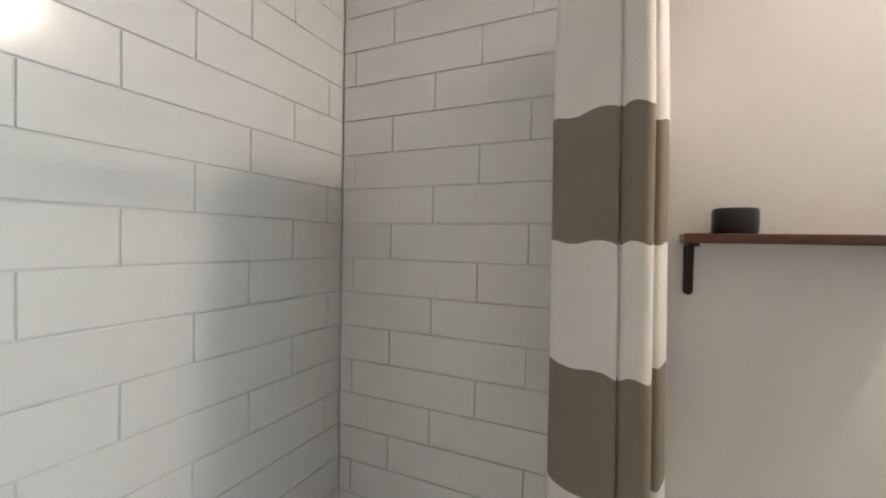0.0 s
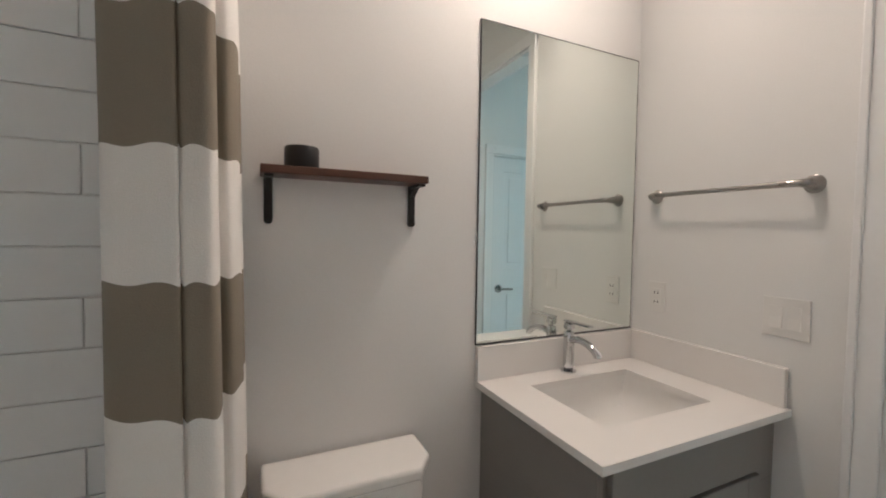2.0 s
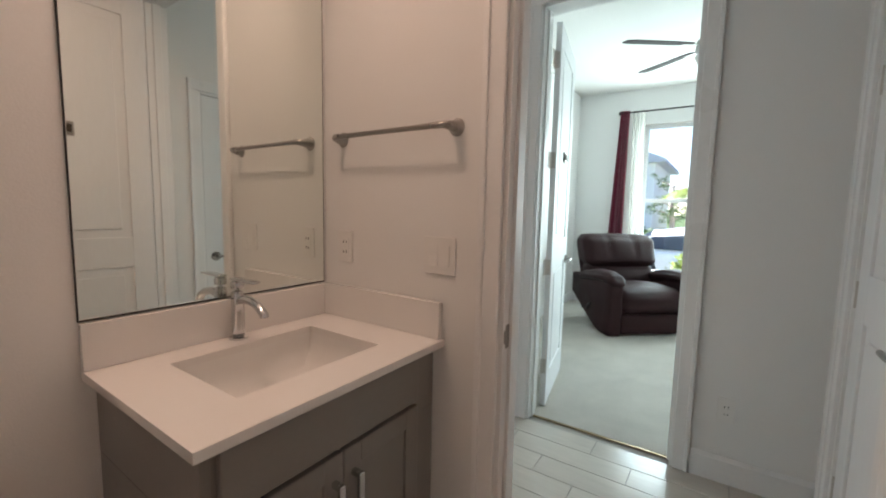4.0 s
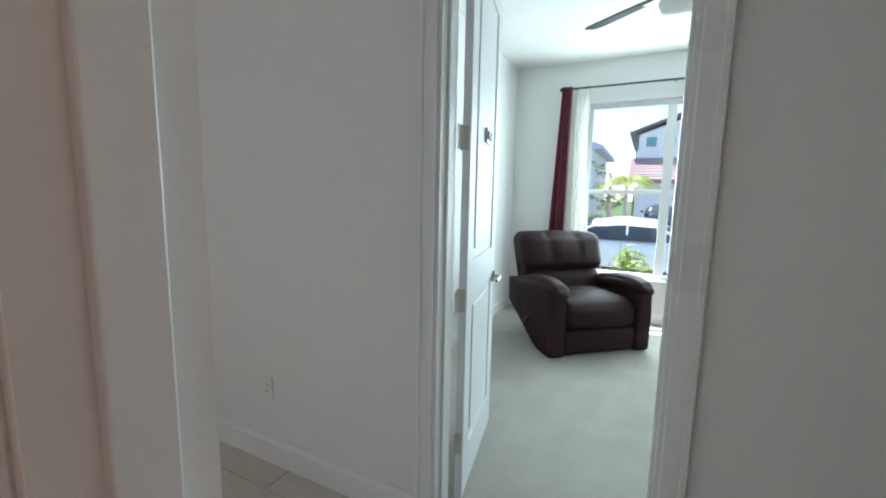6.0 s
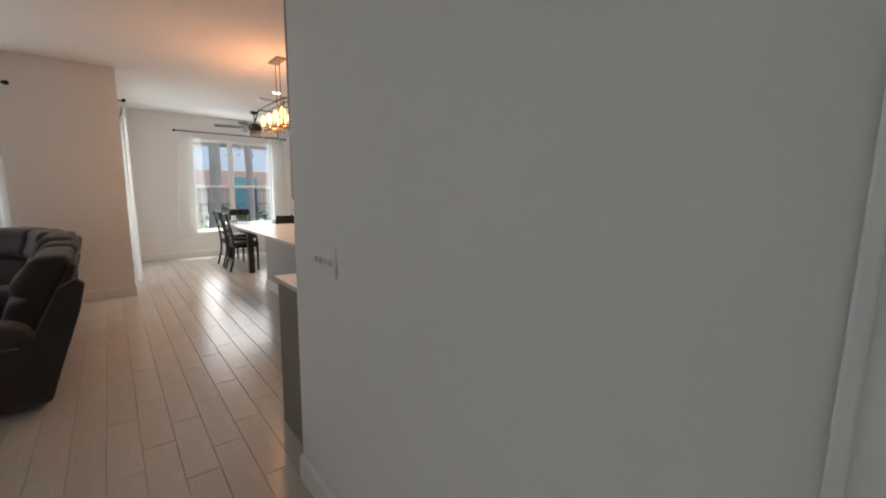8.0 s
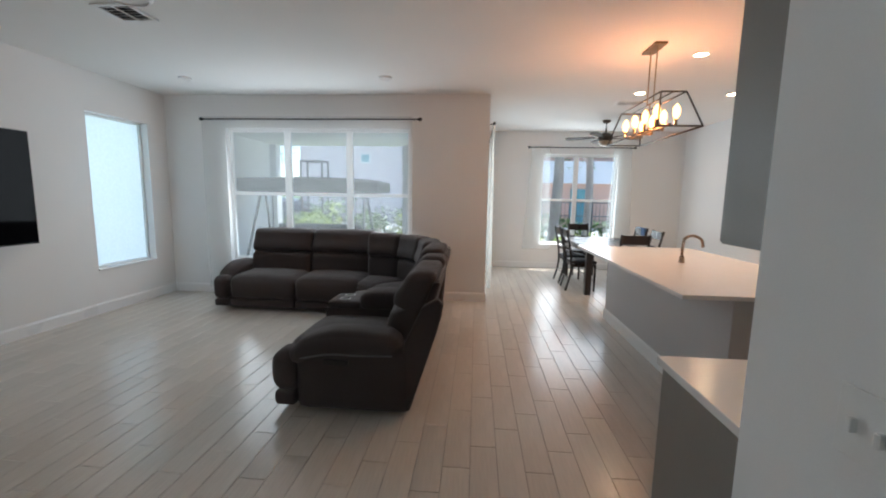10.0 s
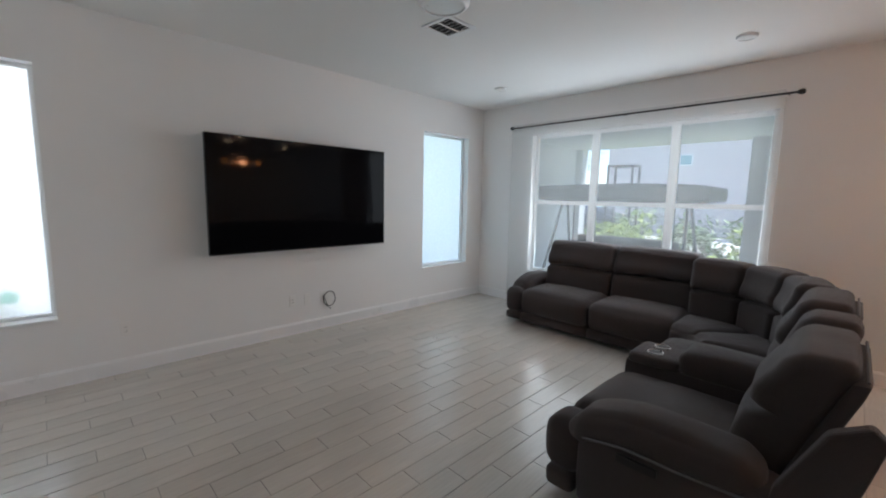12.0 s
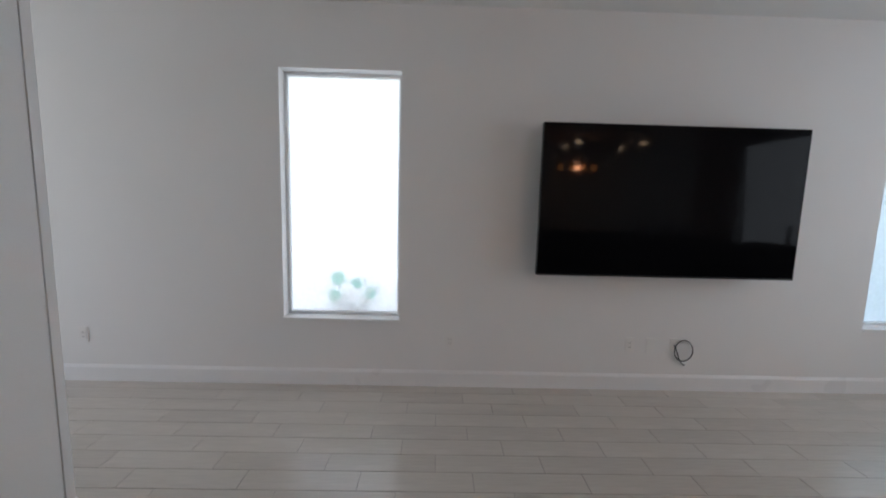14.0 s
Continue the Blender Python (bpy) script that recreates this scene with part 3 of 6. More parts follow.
# tub
tub = thing("bathtub", "white alcove bathtub below the tiled walls", "bathtub", (1.27, -0.058, 0))
bm = B()
rbox(bm, (0.0, 0.0, 0.0), (0.76, 1.63, 0.46), 0.03, 6)
part("apron", bm, PORCELAIN, tub)
bm = B()
for a, b in (((0, 0, 0.462), (0.09, 1.63, 0.49)), ((0.67, 0, 0.462), (0.76, 1.63, 0.49)), ((0.09, 0, 0.462), (0.67, 0.09, 0.49)), ((0.09, 1.54, 0.462), (0.67, 1.63, 0.49))):
    box(bm, a, b, 0.01)
part("rim", bm, PORCELAIN, tub)

# toilet
wc = thing("toilet", "white porcelain toilet with a chamfered tank lid", "toilet", (2.51, 1.575, 0))
bm = B()
rbox(bm, (-0.195, -0.175, 0.38), (0.195, -0.008, 0.705), 0.03, 7)
part("tank", bm, PORCELAIN, wc)
bm = B()
prism(bm, [(-0.222, -0.006), (-0.222, -0.135), (-0.175, -0.198), (0.175, -0.198), (0.222, -0.135), (0.222, -0.006)], "z", 0.706, 0.742)
bmesh.ops.bevel(bm, geom=bm.edges[:], offset=0.010, segments=3, affect="EDGES", profile=0.5)
part("tank_lid", bm, PORCELAIN, wc, smooth=50)
bm = B()
lathe(bm, [(0.0, 0.0), (0.12, 0.0), (0.11, 0.12), (0.13, 0.25), (0.185, 0.36), (0.19, 0.39), (0.0, 0.39)], 28, Matrix.Translation((0, -0.42, 0)) @ Matrix.Diagonal((1, 1.3, 1, 1)))
part("bowl", bm, PORCELAIN, wc)
bm = B()
lathe(bm, [(0.0, 0.392), (0.19, 0.392), (0.195, 0.41), (0.18, 0.425), (0.0, 0.43)], 28, Matrix.Translation((0, -0.42, 0)) @ Matrix.Diagonal((1, 1.28, 1, 1)))
part("seat", bm, PORCELAIN, wc)

# shelf with brackets
sh = thing("wall_shelf", "dark walnut wall shelf on two black iron brackets", "shelf", (2.51, 1.58, 1.537))
part("board", box(B(), (-0.222, -0.105, -0.021), (0.222, -0.002, 0.0), 0.003), WALNUT, sh)
for x in (-0.202, 0.205):
    bm = B()
    box(bm, (x - 0.011, -0.012, -0.135), (x + 0.011, -0.001, -0.0215), 0.003)
    cyl(bm, (x, -0.012, -0.135), (x, -0.001, -0.135), 0.011, n=14)
    box(bm, (x - 0.011, -0.095, -0.029), (x + 0.011, -0.004, -0.0215), 0.002)
    prism(bm, [(-0.012, -0.062), (-0.012, -0.05), (-0.05, -0.026), (-0.062, -0.026)], "x", x - 0.006, x + 0.006)
    part("bracket", bm, BLACK, sh, "black iron bracket")
jar = thing("round_jar", "squat black round jar on the wooden shelf", "jar", (2.389, 1.527, 1.537))
part("body", lathe(B(), [(0.0, 0.001), (0.041, 0.001), (0.044, 0.006), (0.044, 0.050), (0.0415, 0.056), (0.039, 0.052), (0.038, 0.02), (0.0, 0.018)], 32), WAX, jar)

# mirror
mi = thing("wall_mirror", "large frameless rectangular mirror above the vanity", "mirror", (3.319, 1.58, 0.998))
part("glass", box(B(), (-0.364, -0.006, 0.002), (0.364, -0.001, 1.082), 0.0015), MIRROR, mi)
bm = B()
box(bm, (-0.3665, -0.0055, 0.0), (-0.3645, 0.0, 1.084))
box(bm, (0.3645, -0.0055, 0.0), (0.3665, 0.0, 1.084))
box(bm, (-0.3665, -0.0055, 1.0825), (0.3665, 0.0, 1.0845))
box(bm, (-0.3665, -0.008, -0.001), (0.3665, 0.0, 0.0015))
part("edge", bm, DARKSLOT, mi, "dark polished edge")

# vanity
va = thing("vanity_cabinet", "grey-brown shaker bathroom vanity cabinet", "cabinet", (3.325, 1.58, 0))
bm = B()
box(bm, (-0.345, -0.525, 0.09), (0.365, -0.002, 0.66), 0.002)
box(bm, (-0.34, -0.47, 0.0), (0.36, -0.01, 0.09))
part("body", bm, CABINET, va)
part("side_panel", box(B(), (-0.345, -0.525, 0.6602), (-0.327, -0.002, 0.8535), 0.001), CABINET, va)
part("side_panel", box(B(), (0.347, -0.525, 0.6602), (0.365, -0.002, 0.8535), 0.001), CABINET, va)
part("front_rail", box(B(), (-0.3268, -0.525, 0.6602), (0.3468, -0.507, 0.8535), 0.001), CABINET, va)
bm = B()
box(bm, (-0.318, -0.546, 0.712), (0.262, -0.527, 0.842), 0.003)
part("drawer_front", bm, CABINET, va)
for x0, x1, px in ((-0.318, -0.032, -0.062), (-0.026, 0.262, 0.006)):
    dr = part("door", box(B(), (x0 + 0.05, -0.538, 0.15), (x1 - 0.05, -0.527, 0.65), 0.001), CABINET, va)
    bm = B()
    box(bm, (x0, -0.546, 0.10), (x0 + 0.055, -0.5275, 0.70), 0.003)
    box(bm, (x1 - 0.055, -0.546, 0.10), (x1, -0.5275, 0.70), 0.003)
    box(bm, (x0 + 0.055, -0.546, 0.10), (x1 - 0.055, -0.5275, 0.155), 0.003)
    box(bm, (x0 + 0.055, -0.546, 0.645), (x1 - 0.055, -0.5275, 0.70), 0.003)
    part("door_frame", bm, CABINET, dr)
    bm = B()
    hx = x1 - 0.028 if x0 < -0.1 else x0 + 0.028
    box(bm, (hx - 0.008, -0.578, 0.49), (hx + 0.008, -0.566, 0.64), 0.002)
    for z in (0.497, 0.633):
        box(bm, (hx - 0.007, -0.568, z - 0.007), (hx + 0.007, -0.545, z + 0.007), 0.001)
    part("handle", bm, CHROME, dr, "square chrome bar handle")
vt = thing("bathroom_countertop", "white quartz vanity top with backsplash and undermount basin", "countertop", (3.325, 1.58, 0.876))
bm = B()
X0, X1, Y0, Y1 = -0.371, 0.371, -0.564, -0.002
sx0, sx1, sy0, sy1 = -0.225, 0.21, -0.435, -0.115
for a, b in (((X0, Y0), (sx0, Y1)), ((sx1, Y0), (X1, Y1)), ((sx0, Y0), (sx1, sy0)), ((sx0, sy1), (sx1, Y1))):
    box(bm, (*a, -0.022), (*b, 0.0))
bmesh.ops.remove_doubles(bm, verts=bm.verts[:], dist=0.0005)
part("slab", bm, QUARTZ, vt)
part("backsplash", box(B(), (X0, -0.021, 0.0005), (X1 - 0.02, -0.002, 0.118), 0.002), QUARTZ, vt)
part("side_splash", box(B(), (X1 - 0.019, Y0 + 0.012, 0.0005), (X1, -0.002, 0.118), 0.002), QUARTZ, vt)
bm = B()


def basin(u, v):
    a = v * math.pi / 2
    cx, cy = (sx0 + sx1) / 2, (sy0 + sy1) / 2
    hx, hy = (sx1 - sx0) / 2 + 0.006, (sy1 - sy0) / 2 + 0.006
    t = u * 2 * math.pi
    c, s = math.cos(t), math.sin(t)
    k = 1 / max(abs(c), abs(s)) ** 0.92
    f = 1 - 0.55 * v ** 2.2 - 0.45 * max(0, v - 0.9) * 10
    return Vector((cx + hx * c * k * f, cy + hy * s * k * f + 0.02 * v, -0.022 - 0.123 * math.sin(a) ** 0.8))


sheet(bm, basin, 48, 14)
part("basin", bm, PORCELAIN, vt, "white rectangular undermount basin")
bm = B()
cyl(bm, (-0.008, -0.25, -0.148), (-0.008, -0.25, -0.140), 0.024, n=20)
part("drain", bm, CHROME, vt, "chrome drain")

fa = thing("basin_faucet", "chrome single-lever basin faucet", "faucet", (3.315, 1.525, 0.8765))
bm = B()
cyl(bm, (0, 0, 0), (0, 0, 0.006), 0.027, n=24)
rbox(bm, (-0.017, -0.017, 0.004), (0.017, 0.017, 0.150), 0.012, 6)
part("body", bm, CHROME, fa)
bm = B()
tube(bm, spline([(0, -0.008, 0.118), (0, -0.05, 0.128), (0, -0.10, 0.120), (0, -0.135, 0.098), (0, -0.14, 0.088)], 5), 0.0125, 12)
part("spout", bm, CHROME, fa)
bm = B()
rbox(bm, (-0.016, -0.016, 0.153), (0.016, 0.016, 0.180), 0.008, 5)
rbox(bm, (-0.014, -0.105, 0.180), (0.014, 0.018, 0.189), 0.004, 5)
part("lever", bm, CHROME, fa)

# towel bar
tb = thing("towel_bar", "brushed nickel towel bar with flared posts", "towel bar", (3.70, 1.235, 1.528))
bm = B()
tube(bm, [(-0.055, y, 0.0) for y in (-0.215, -0.12, 0.0, 0.12, 0.215)], [0.0095, 0.0082, 0.0078, 0.0082, 0.0095], 14)
bmesh.ops.scale(bm, vec=(0.75, 1, 1), space=Matrix.Translation((0.055, 0, 0)), verts=bm.verts[:])
part("bar", bm, NICKEL, tb)
for k in (-1, 1):
    pts = spline([(-0.0005, k * 0.245, 0), (-0.010, k * 0.245, 0), (-0.030, k * 0.243, 0), (-0.050, k * 0.232, 0), (-0.055, k * 0.205, 0)], 4)
    rad = [0.027 - 0.0170 * min(1.0, (i / (len(pts) - 1)) * 1.25) ** 0.75 for i in range(len(pts))]
    part("post", tube(B(), pts, rad, 18), NICKEL, tb, "flared metal post")


def wall_plate(name, label, category, m, w, h, kinds, mat=None):
    """A switch or outlet plate; local x runs along the wall, y out of it, z up."""
    o = thing(name, label, category)
    o.matrix_world = m
    part("plate", box(B(), (-w / 2, 0.0005, -h / 2), (w / 2, 0.006, h / 2), 0.002), PLASTIC, o)
    n = len(kinds)
    for i, k in enumerate(kinds):
        x = (i - (n - 1) / 2) * 0.046
        if k == "rocker":
            bm = B()
            prism(bm, [(0.006, -0.033), (0.011, -0.033), (0.0075, 0.0), (0.008, 0.033), (0.006, 0.033)], "x", x - 0.016, x + 0.016)
            part("rocker", bm, PLASTIC, o)
        elif k == "toggle":
            part("rocker", box(B(), (x - 0.005, 0.006, -0.012), (x + 0.005, 0.018, 0.012), 0.002), PLASTIC, o)
        elif k == "outlet":
            part("socket", box(B(), (x - 0.017, 0.006, -0.034), (x + 0.017, 0.0085, 0.034), 0.002), PLASTIC, o)
            for z in (-0.018, 0.018):
                for dx in (-0.007, 0.007):
                    part("slot", box(B(), (x + dx - 0.0015, 0.0082, z - 0.005), (x + dx + 0.0015, 0.0092, z + 0.005)), DARKSLOT, o)
        elif k == "port":
            part("port", cyl(B(), (x, 0.006, 0), (x, 0.012, 0), 0.006, n=10), NICKEL, o)
    return o


wall_plate("light_switch", "white double rocker switch beside the doorway", "switch", pose(3.70, 1.042, 1.14, 0, 0, 90), 0.118, 0.118, ["rocker", "rocker"])
wall_plate("wall_outlet", "white outlet above the vanity splash", "outlet", pose(3.70, 1.465, 1.14, 0, 0, 90), 0.07, 0.118, ["outlet"])
wall_plate("light_switch", "white four-gang toggle switch on the hall wall", "switch", pose(4.955, 2.765, 1.145, 0, 0, 90), 0.205, 0.118, ["toggle"] * 4)
wall_plate("wall_outlet", "white outlet low on the hall wall", "outlet", pose(4.955, 2.17, 0.40, 0, 0, 90), 0.07, 0.118, ["outlet"])
wall_plate("wall_outlet", "white outlet low beside the bedroom doorway", "outlet", pose(4.955, 0.235, 0.36, 0, 0, 90), 0.07, 0.118, ["outlet"])
for y, kind in ((4.79, "outlet"), (4.96, "blank"), (5.15, "port"), (3.35, "outlet"), (0.49, "outlet")):
    wall_plate("wall_outlet", "white blank wall plate" if kind == "blank" else "white outlet plate low on the living room wall", "outlet", pose(-0.20, y, 0.375, 0, 0, -90), 0.07, 0.118, [kind])
wall_plate("wall_outlet", "white outlet plate low on the window wall", "outlet", pose(0.33, 7.91, 0.40, 0, 0, 180), 0.07, 0.118, ["outlet"])
co = thing("coiled_cable", "short coil of thin black cable hanging from a wall plate", "cable", (-0.19, 5.19, 0.36))
part("loop", tube(B(), spline([(0.004, -0.04, 0.02)] + [(0.012 + 0.004 * math.sin(k), 0.03 + 0.075 * math.sin(k * 0.7 + 3.5), -0.02 + 0.085 * math.cos(k * 0.7 + 3.5)) for k in range(11)] + [(0.012, 0.03, -0.13), (0.015, 0.05, -0.14)], 5), 0.0045, 7), BLACK, co)

# vanity light above the mirror
vl = thing("vanity_light", "two-lamp brushed nickel vanity light above the mirror", "wall lamp", (3.31, 1.58, 2.72))
part("back_plate", box(B(), (-0.24, -0.025, -0.03), (0.24, -0.001, 0.03), 0.004), NICKEL, vl)
OPAL = cloth_sheer("opal_shade", (0.9, 0.85, 0.75), 0.10, 40)
for x in (-0.19, 0.19):
    part("shade", lathe(B(), [(0.02, 0.06), (0.035, 0.05), (0.055, -0.03), (0.052, -0.03), (0.033, 0.045)], 20, Matrix.Translation((x, -0.12, 0.0))), OPAL, vl, "opal glass shade")
    part("arm", cyl(B(), (x, -0.02, 0.055), (x, -0.12, 0.055), 0.008, n=10), NICKEL, vl)

# ---- living room ----
tv = thing("television", "very large black wall-mounted flat television, switched off", "television", (-0.20, 4.905, 1.505))
part("screen", box(B(), (0.206, -0.944, -0.528), (0.212, 0.944, 0.536), 0.001), SCREEN, tv, "glossy black screen")
bm = B()
box(bm, (0.165, -0.948, -0.540), (0.2055, 0.948, 0.540), 0.004)
part("housing", bm, BLACK, tv)
bm = B()
for z0, z1 in ((-0.541, -0.5285), (0.5365, 0.541)):
    box(bm, (0.2055, -0.949, z0), (0.214, 0.949, z1), 0.002)
for y0, y1 in ((-0.949, -0.9445), (0.9445, 0.949)):
    box(bm, (0.2055, y0, -0.5285), (0.214, y1, 0.5365), 0.002)
part("bezel", bm, BLACK, tv, "thin black bezel")
bm = B()
box(bm, (0.0005, -0.3, -0.2), (0.03, 0.3, 0.2), 0.004)
for y in (-0.2, 0.2):
    box(bm, (0.03, y - 0.02, -0.18), (0.166, y + 0.02, 0.18), 0.004)
part("mount", bm, BLACK, tv, "black steel wall mount")


def crumple(bm, amount, size, seed):
    """Soft unevenness of stuffed upholstery."""
    for v in bm.verts:
        v.co += noise.noise_vector(v.co * size + Vector((seed, 2.0 * seed, 0))) * amount
    return bm


def groove(z, at, depth, width=0.020):
    return depth * math.exp(-((z - at) / width) ** 2)


def recliner_seat(o, w, seat_z=0.45, depth=0.92, back_h=1.0, mat=SOFA, lean=0.22, thick=0.28, off=0.0, seed=0):
    """One recliner place of a sofa under the thing o: local x across from 0 to w, facing -y, back at +y."""
    g = 0.003
    bm = B()
    rbox(bm, (g, 0.05, 0.03), (w - g, depth - 0.10, 0.30), 0.03, 6)
    part("base", bm, mat, o)
    bm = B()
    rbox(bm, (g + 0.004, 0.002, 0.040), (w - g - 0.004, 0.12, 0.150), 0.025, 9, (0, 0.014, 0))
    part("footrest_edge", bm, mat, o)

    def roll(p):
        # the cushion rolls over the front and runs on down as the footrest
        k = max(0.0, 0.16 - p.y) / 0.18
        return Vector((p.x, p.y, p.z - (0.035 * k * k if p.z > 0.3 else 0.0)))
    bm = B()
    rbox(bm, (g, -0.015, 0.138), (w - g, 0.66 + off, seat_z), 0.085, 18, (0.002, 0.03, 0.028), roll)
    part("seat_cushion", crumple(bm, 0.005, 4.5, 1 + seed), mat, o)
    crease = seat_z + 0.235
    y1 = depth - 0.12 + off

    def bend(p):
        k = max(0.0, p.z - seat_z + 0.05)
        front = max(0.0, min(1.0, (y1 - p.y) / thick * 1.6 - 0.5))
        arch = crease + 0.020 * math.cos((p.x / w - 0.5) * 3.0)
        d = groove(p.z, arch, 0.075, 0.016) - 0.030 * math.exp(-((p.z - arch - 0.085) / 0.07) ** 2) - 0.012 * math.exp(-((p.z - arch + 0.08) / 0.06) ** 2)
        return Vector((p.x, p.y + k * lean + d * front, p.z))
    bm = B()
    rbox(bm, (g, y1 - thick, seat_z - 0.06), (w - g, y1, back_h), 0.062, 42, (0.0, 0.022, 0.010), bend)
    part("back_cushion", crumple(bm, 0.005, 4.5, 2 + seed), mat, o)
    bm = B()
    rbox(bm, (g + 0.002, depth - 0.14 + off, 0.08), (w - g - 0.002, depth - 0.07 + off, back_h - 0.06), 0.03, 8, (0, 0.01, 0), lambda p: Vector((p.x, p.y + lean * max(0.0, p.z - seat_z + 0.05), p.z)))
    part("back_shell", bm, mat, o)


def sofa_arm(o, x0, x1, mat=SOFA, h=0.60, depth=0.90, front=0.05):
    """A padded arm: side panel with a rolled pad that dips towards the front."""
    bm = B()
    rbox(bm, (x0, front + 0.03, 0.04), (x1, depth - 0.04, h - 0.10), 0.05, 9, (0.02, 0.015, 0))
    part("arm_side", crumple(bm, 0.004, 5, 6), mat, o)
    bm = B()

    def bend(p):
        t = (p.y - front) / (depth - front)
        return Vector((p.x, p.y, p.z - 0.09 * max(0, 0.40 - t) ** 2 / 0.16 - 0.03 * max(0, t - 0.6)))
    rbox(bm, (x0 - 0.015, front - 0.01, h - 0.175), (x1 + 0.02, depth - 0.14, h - 0.005), 0.075, 18, (0.012, 0.03, 0.016), bend)
    part("arm_pad", crumple(bm, 0.006, 6, 7), mat, o)


# north run: arm and two recliner places, then the corner, then the run along the walkway
base = thing("sofa_section", "charcoal fabric reclining sofa place", "sofa", (1.21, 7.02, 0), 0, "sectional sofa")
recliner_seat(base, 0.86)
copy_thing(base, pose(2.07, 7.02, 0))
sofa_arm(base, -0.21, -0.01, h=0.575, front=0.13)
bm = B()
rbox(bm, (-0.215, -0.015, 0.14), (0.0, 0.19, 0.43), 0.07, 9, (0.0, 0.02, 0.01))
part("arm_front", bm, SOFA, base)
bm = B()
rbox(bm, (-0.205, 0.0, 0.045), (0.0, 0.14, 0.14), 0.03, 7, (0.0, 0.012, 0))
part("arm_front_edge", bm, SOFA, base)
tagged(base, "charcoal fabric reclining sofa place with one padded arm")

wedge = thing("sofa_corner", "charcoal fabric corner piece of the sectional sofa", "sofa", (2.94, 7.02, 0), 0, "sectional sofa")
bm = B()
prism(bm, [(0.006, 0.06), (0.006, 0.80), (0.80, 0.80), (0.80, -0.46), (0.09, -0.46)], "z", 0.05, 0.30)
bmesh.ops.bevel(bm, geom=bm.edges[:], offset=0.03, segments=2, affect="EDGES", profile=0.5)
part("base", bm, SOFA, wedge)


def arc_block(name, o, c, r0, r1, a0, a1, z0, z1, lean=0.0, bulge=0.03, n=10, crease=0.0):
    """A cushion bent round the corner: between radii r0 and r1 about c, from angle a0 to a1."""
    def bend(p):
        a = radians(a0 + (a1 - a0) * p.x)
        r = p.y + lean * max(0, p.z - z0)
        return Vector((c[0] + r * math.cos(a), c[1] + r * math.sin(a), p.z))
    span = abs(a1 - a0)
    made = B()
    rbox(made, (0, r0, z0), (span / 60, r1, z1), 0.055, n, (0, bulge, bulge * 0.7))
    for v in made.verts:
        front = max(0.0, min(1.0, (r1 - v.co.y) / (r1 - r0) * 1.6 - 0.5))
        d = 0.0
        if crease:
            arch = crease + 0.02 * math.cos((v.co.x / (span / 60) - 0.5) * 3.0)
            d = groove(v.co.z, arch, 0.075, 0.016) - 0.028 * math.exp(-((v.co.z - arch - 0.085) / 0.07) ** 2)
        v.co = bend(Vector((v.co.x / (span / 60), v.co.y + d * front, v.co.z)))
    return part(name, crumple(made, 0.005, 4.5, 8), SOFA, o)


C = (0.0, -0.42)
arc_block("seat_cushion", wedge, C, 0.28, 0.82, 92, 46, 0.27, 0.445)
arc_block("seat_cushion", wedge, C, 0.28, 0.82, 44, -2, 0.27, 0.445)
for a0, a1 in ((91, 60.5), (59.5, 30.5), (29.5, -1)):
    arc_block("back_cushion", wedge, C, 0.755, 0.985, a0, a1, 0.40, 0.99, 0.10, 0.018, 38, 0.68)
    arc_block("back_shell", wedge, C, 0.975, 1.04, a0, a1, 0.08, 0.94, 0.08, 0.005, 8)
arc_block("front_rail", wedge, C, 0.24, 0.34, 92, -2, 0.06, 0.40, 0, 0.01, 10)

# along the walkway, facing the television (local -y turned to -x)
arml = thing("sofa_section", "charcoal fabric sofa place without arms", "sofa", (3.0, 6.56, 0), -90, "sectional sofa")
recliner_seat(arml, 0.62, lean=0.27, thick=0.23, off=0.10, seed=3)
cons = thing("sofa_console", "padded charcoal sofa console with two cup holders", "sofa console", (3.0, 5.93, 0), -90, "sectional sofa")
bm = B()
rbox(bm, (0.004, 0.02, 0.05), (0.326, 0.84, 0.50), 0.03, 7)
part("body", bm, SOFA, cons)
bm = B()
rbox(bm, (0.0, 0.04, 0.48), (0.33, 0.34, 0.555), 0.03, 7)
part("cup_panel", bm, SOFA, cons)
for x in (0.095, 0.235):
    bm = B()
    lathe(bm, [(0.047, 0.552), (0.049, 0.560), (0.043, 0.562), (0.039, 0.553), (0.0375, 0.549)], 28, Matrix.Translation((x, 0.18, 0.002)))
    part("cup_holder", bm, NICKEL, cons, "metal-rimmed cup holder")
    part("cup_well", cyl(B(), (x, 0.18, 0.5505), (x, 0.18, 0.5592), 0.038, n=24), DARKSLOT, cons, "dark cup well")
bm = B()
rbox(bm, (0.004, 0.33, 0.47), (0.326, 0.80, 0.63), 0.06, 9, (0, 0.01, 0.02))
part("arm_pad", bm, SOFA, cons)
bm = B()
rbox(bm, (0.004, 0.72, 0.45), (0.326, 0.95, 0.97), 0.06, 22, (0, 0.02, 0.012), lambda p: Vector((p.x, p.y + 0.28 * max(0, p.z - 0.45) + groove(p.z, 0.70, 0.045) * (p.y < 0.85), p.z)))
part("back_cushion", crumple(bm, 0.005, 4.5, 4), SOFA, cons)
last = thing("sofa_section", "charcoal fabric reclining sofa end with a piped padded arm", "sofa", (3.0, 5.595, 0), -90, "sectional sofa")
recliner_seat(last, 0.66, lean=0.36, thick=0.22, off=0.09, back_h=0.96, seed=5)
AX = 0.668
bm = B()
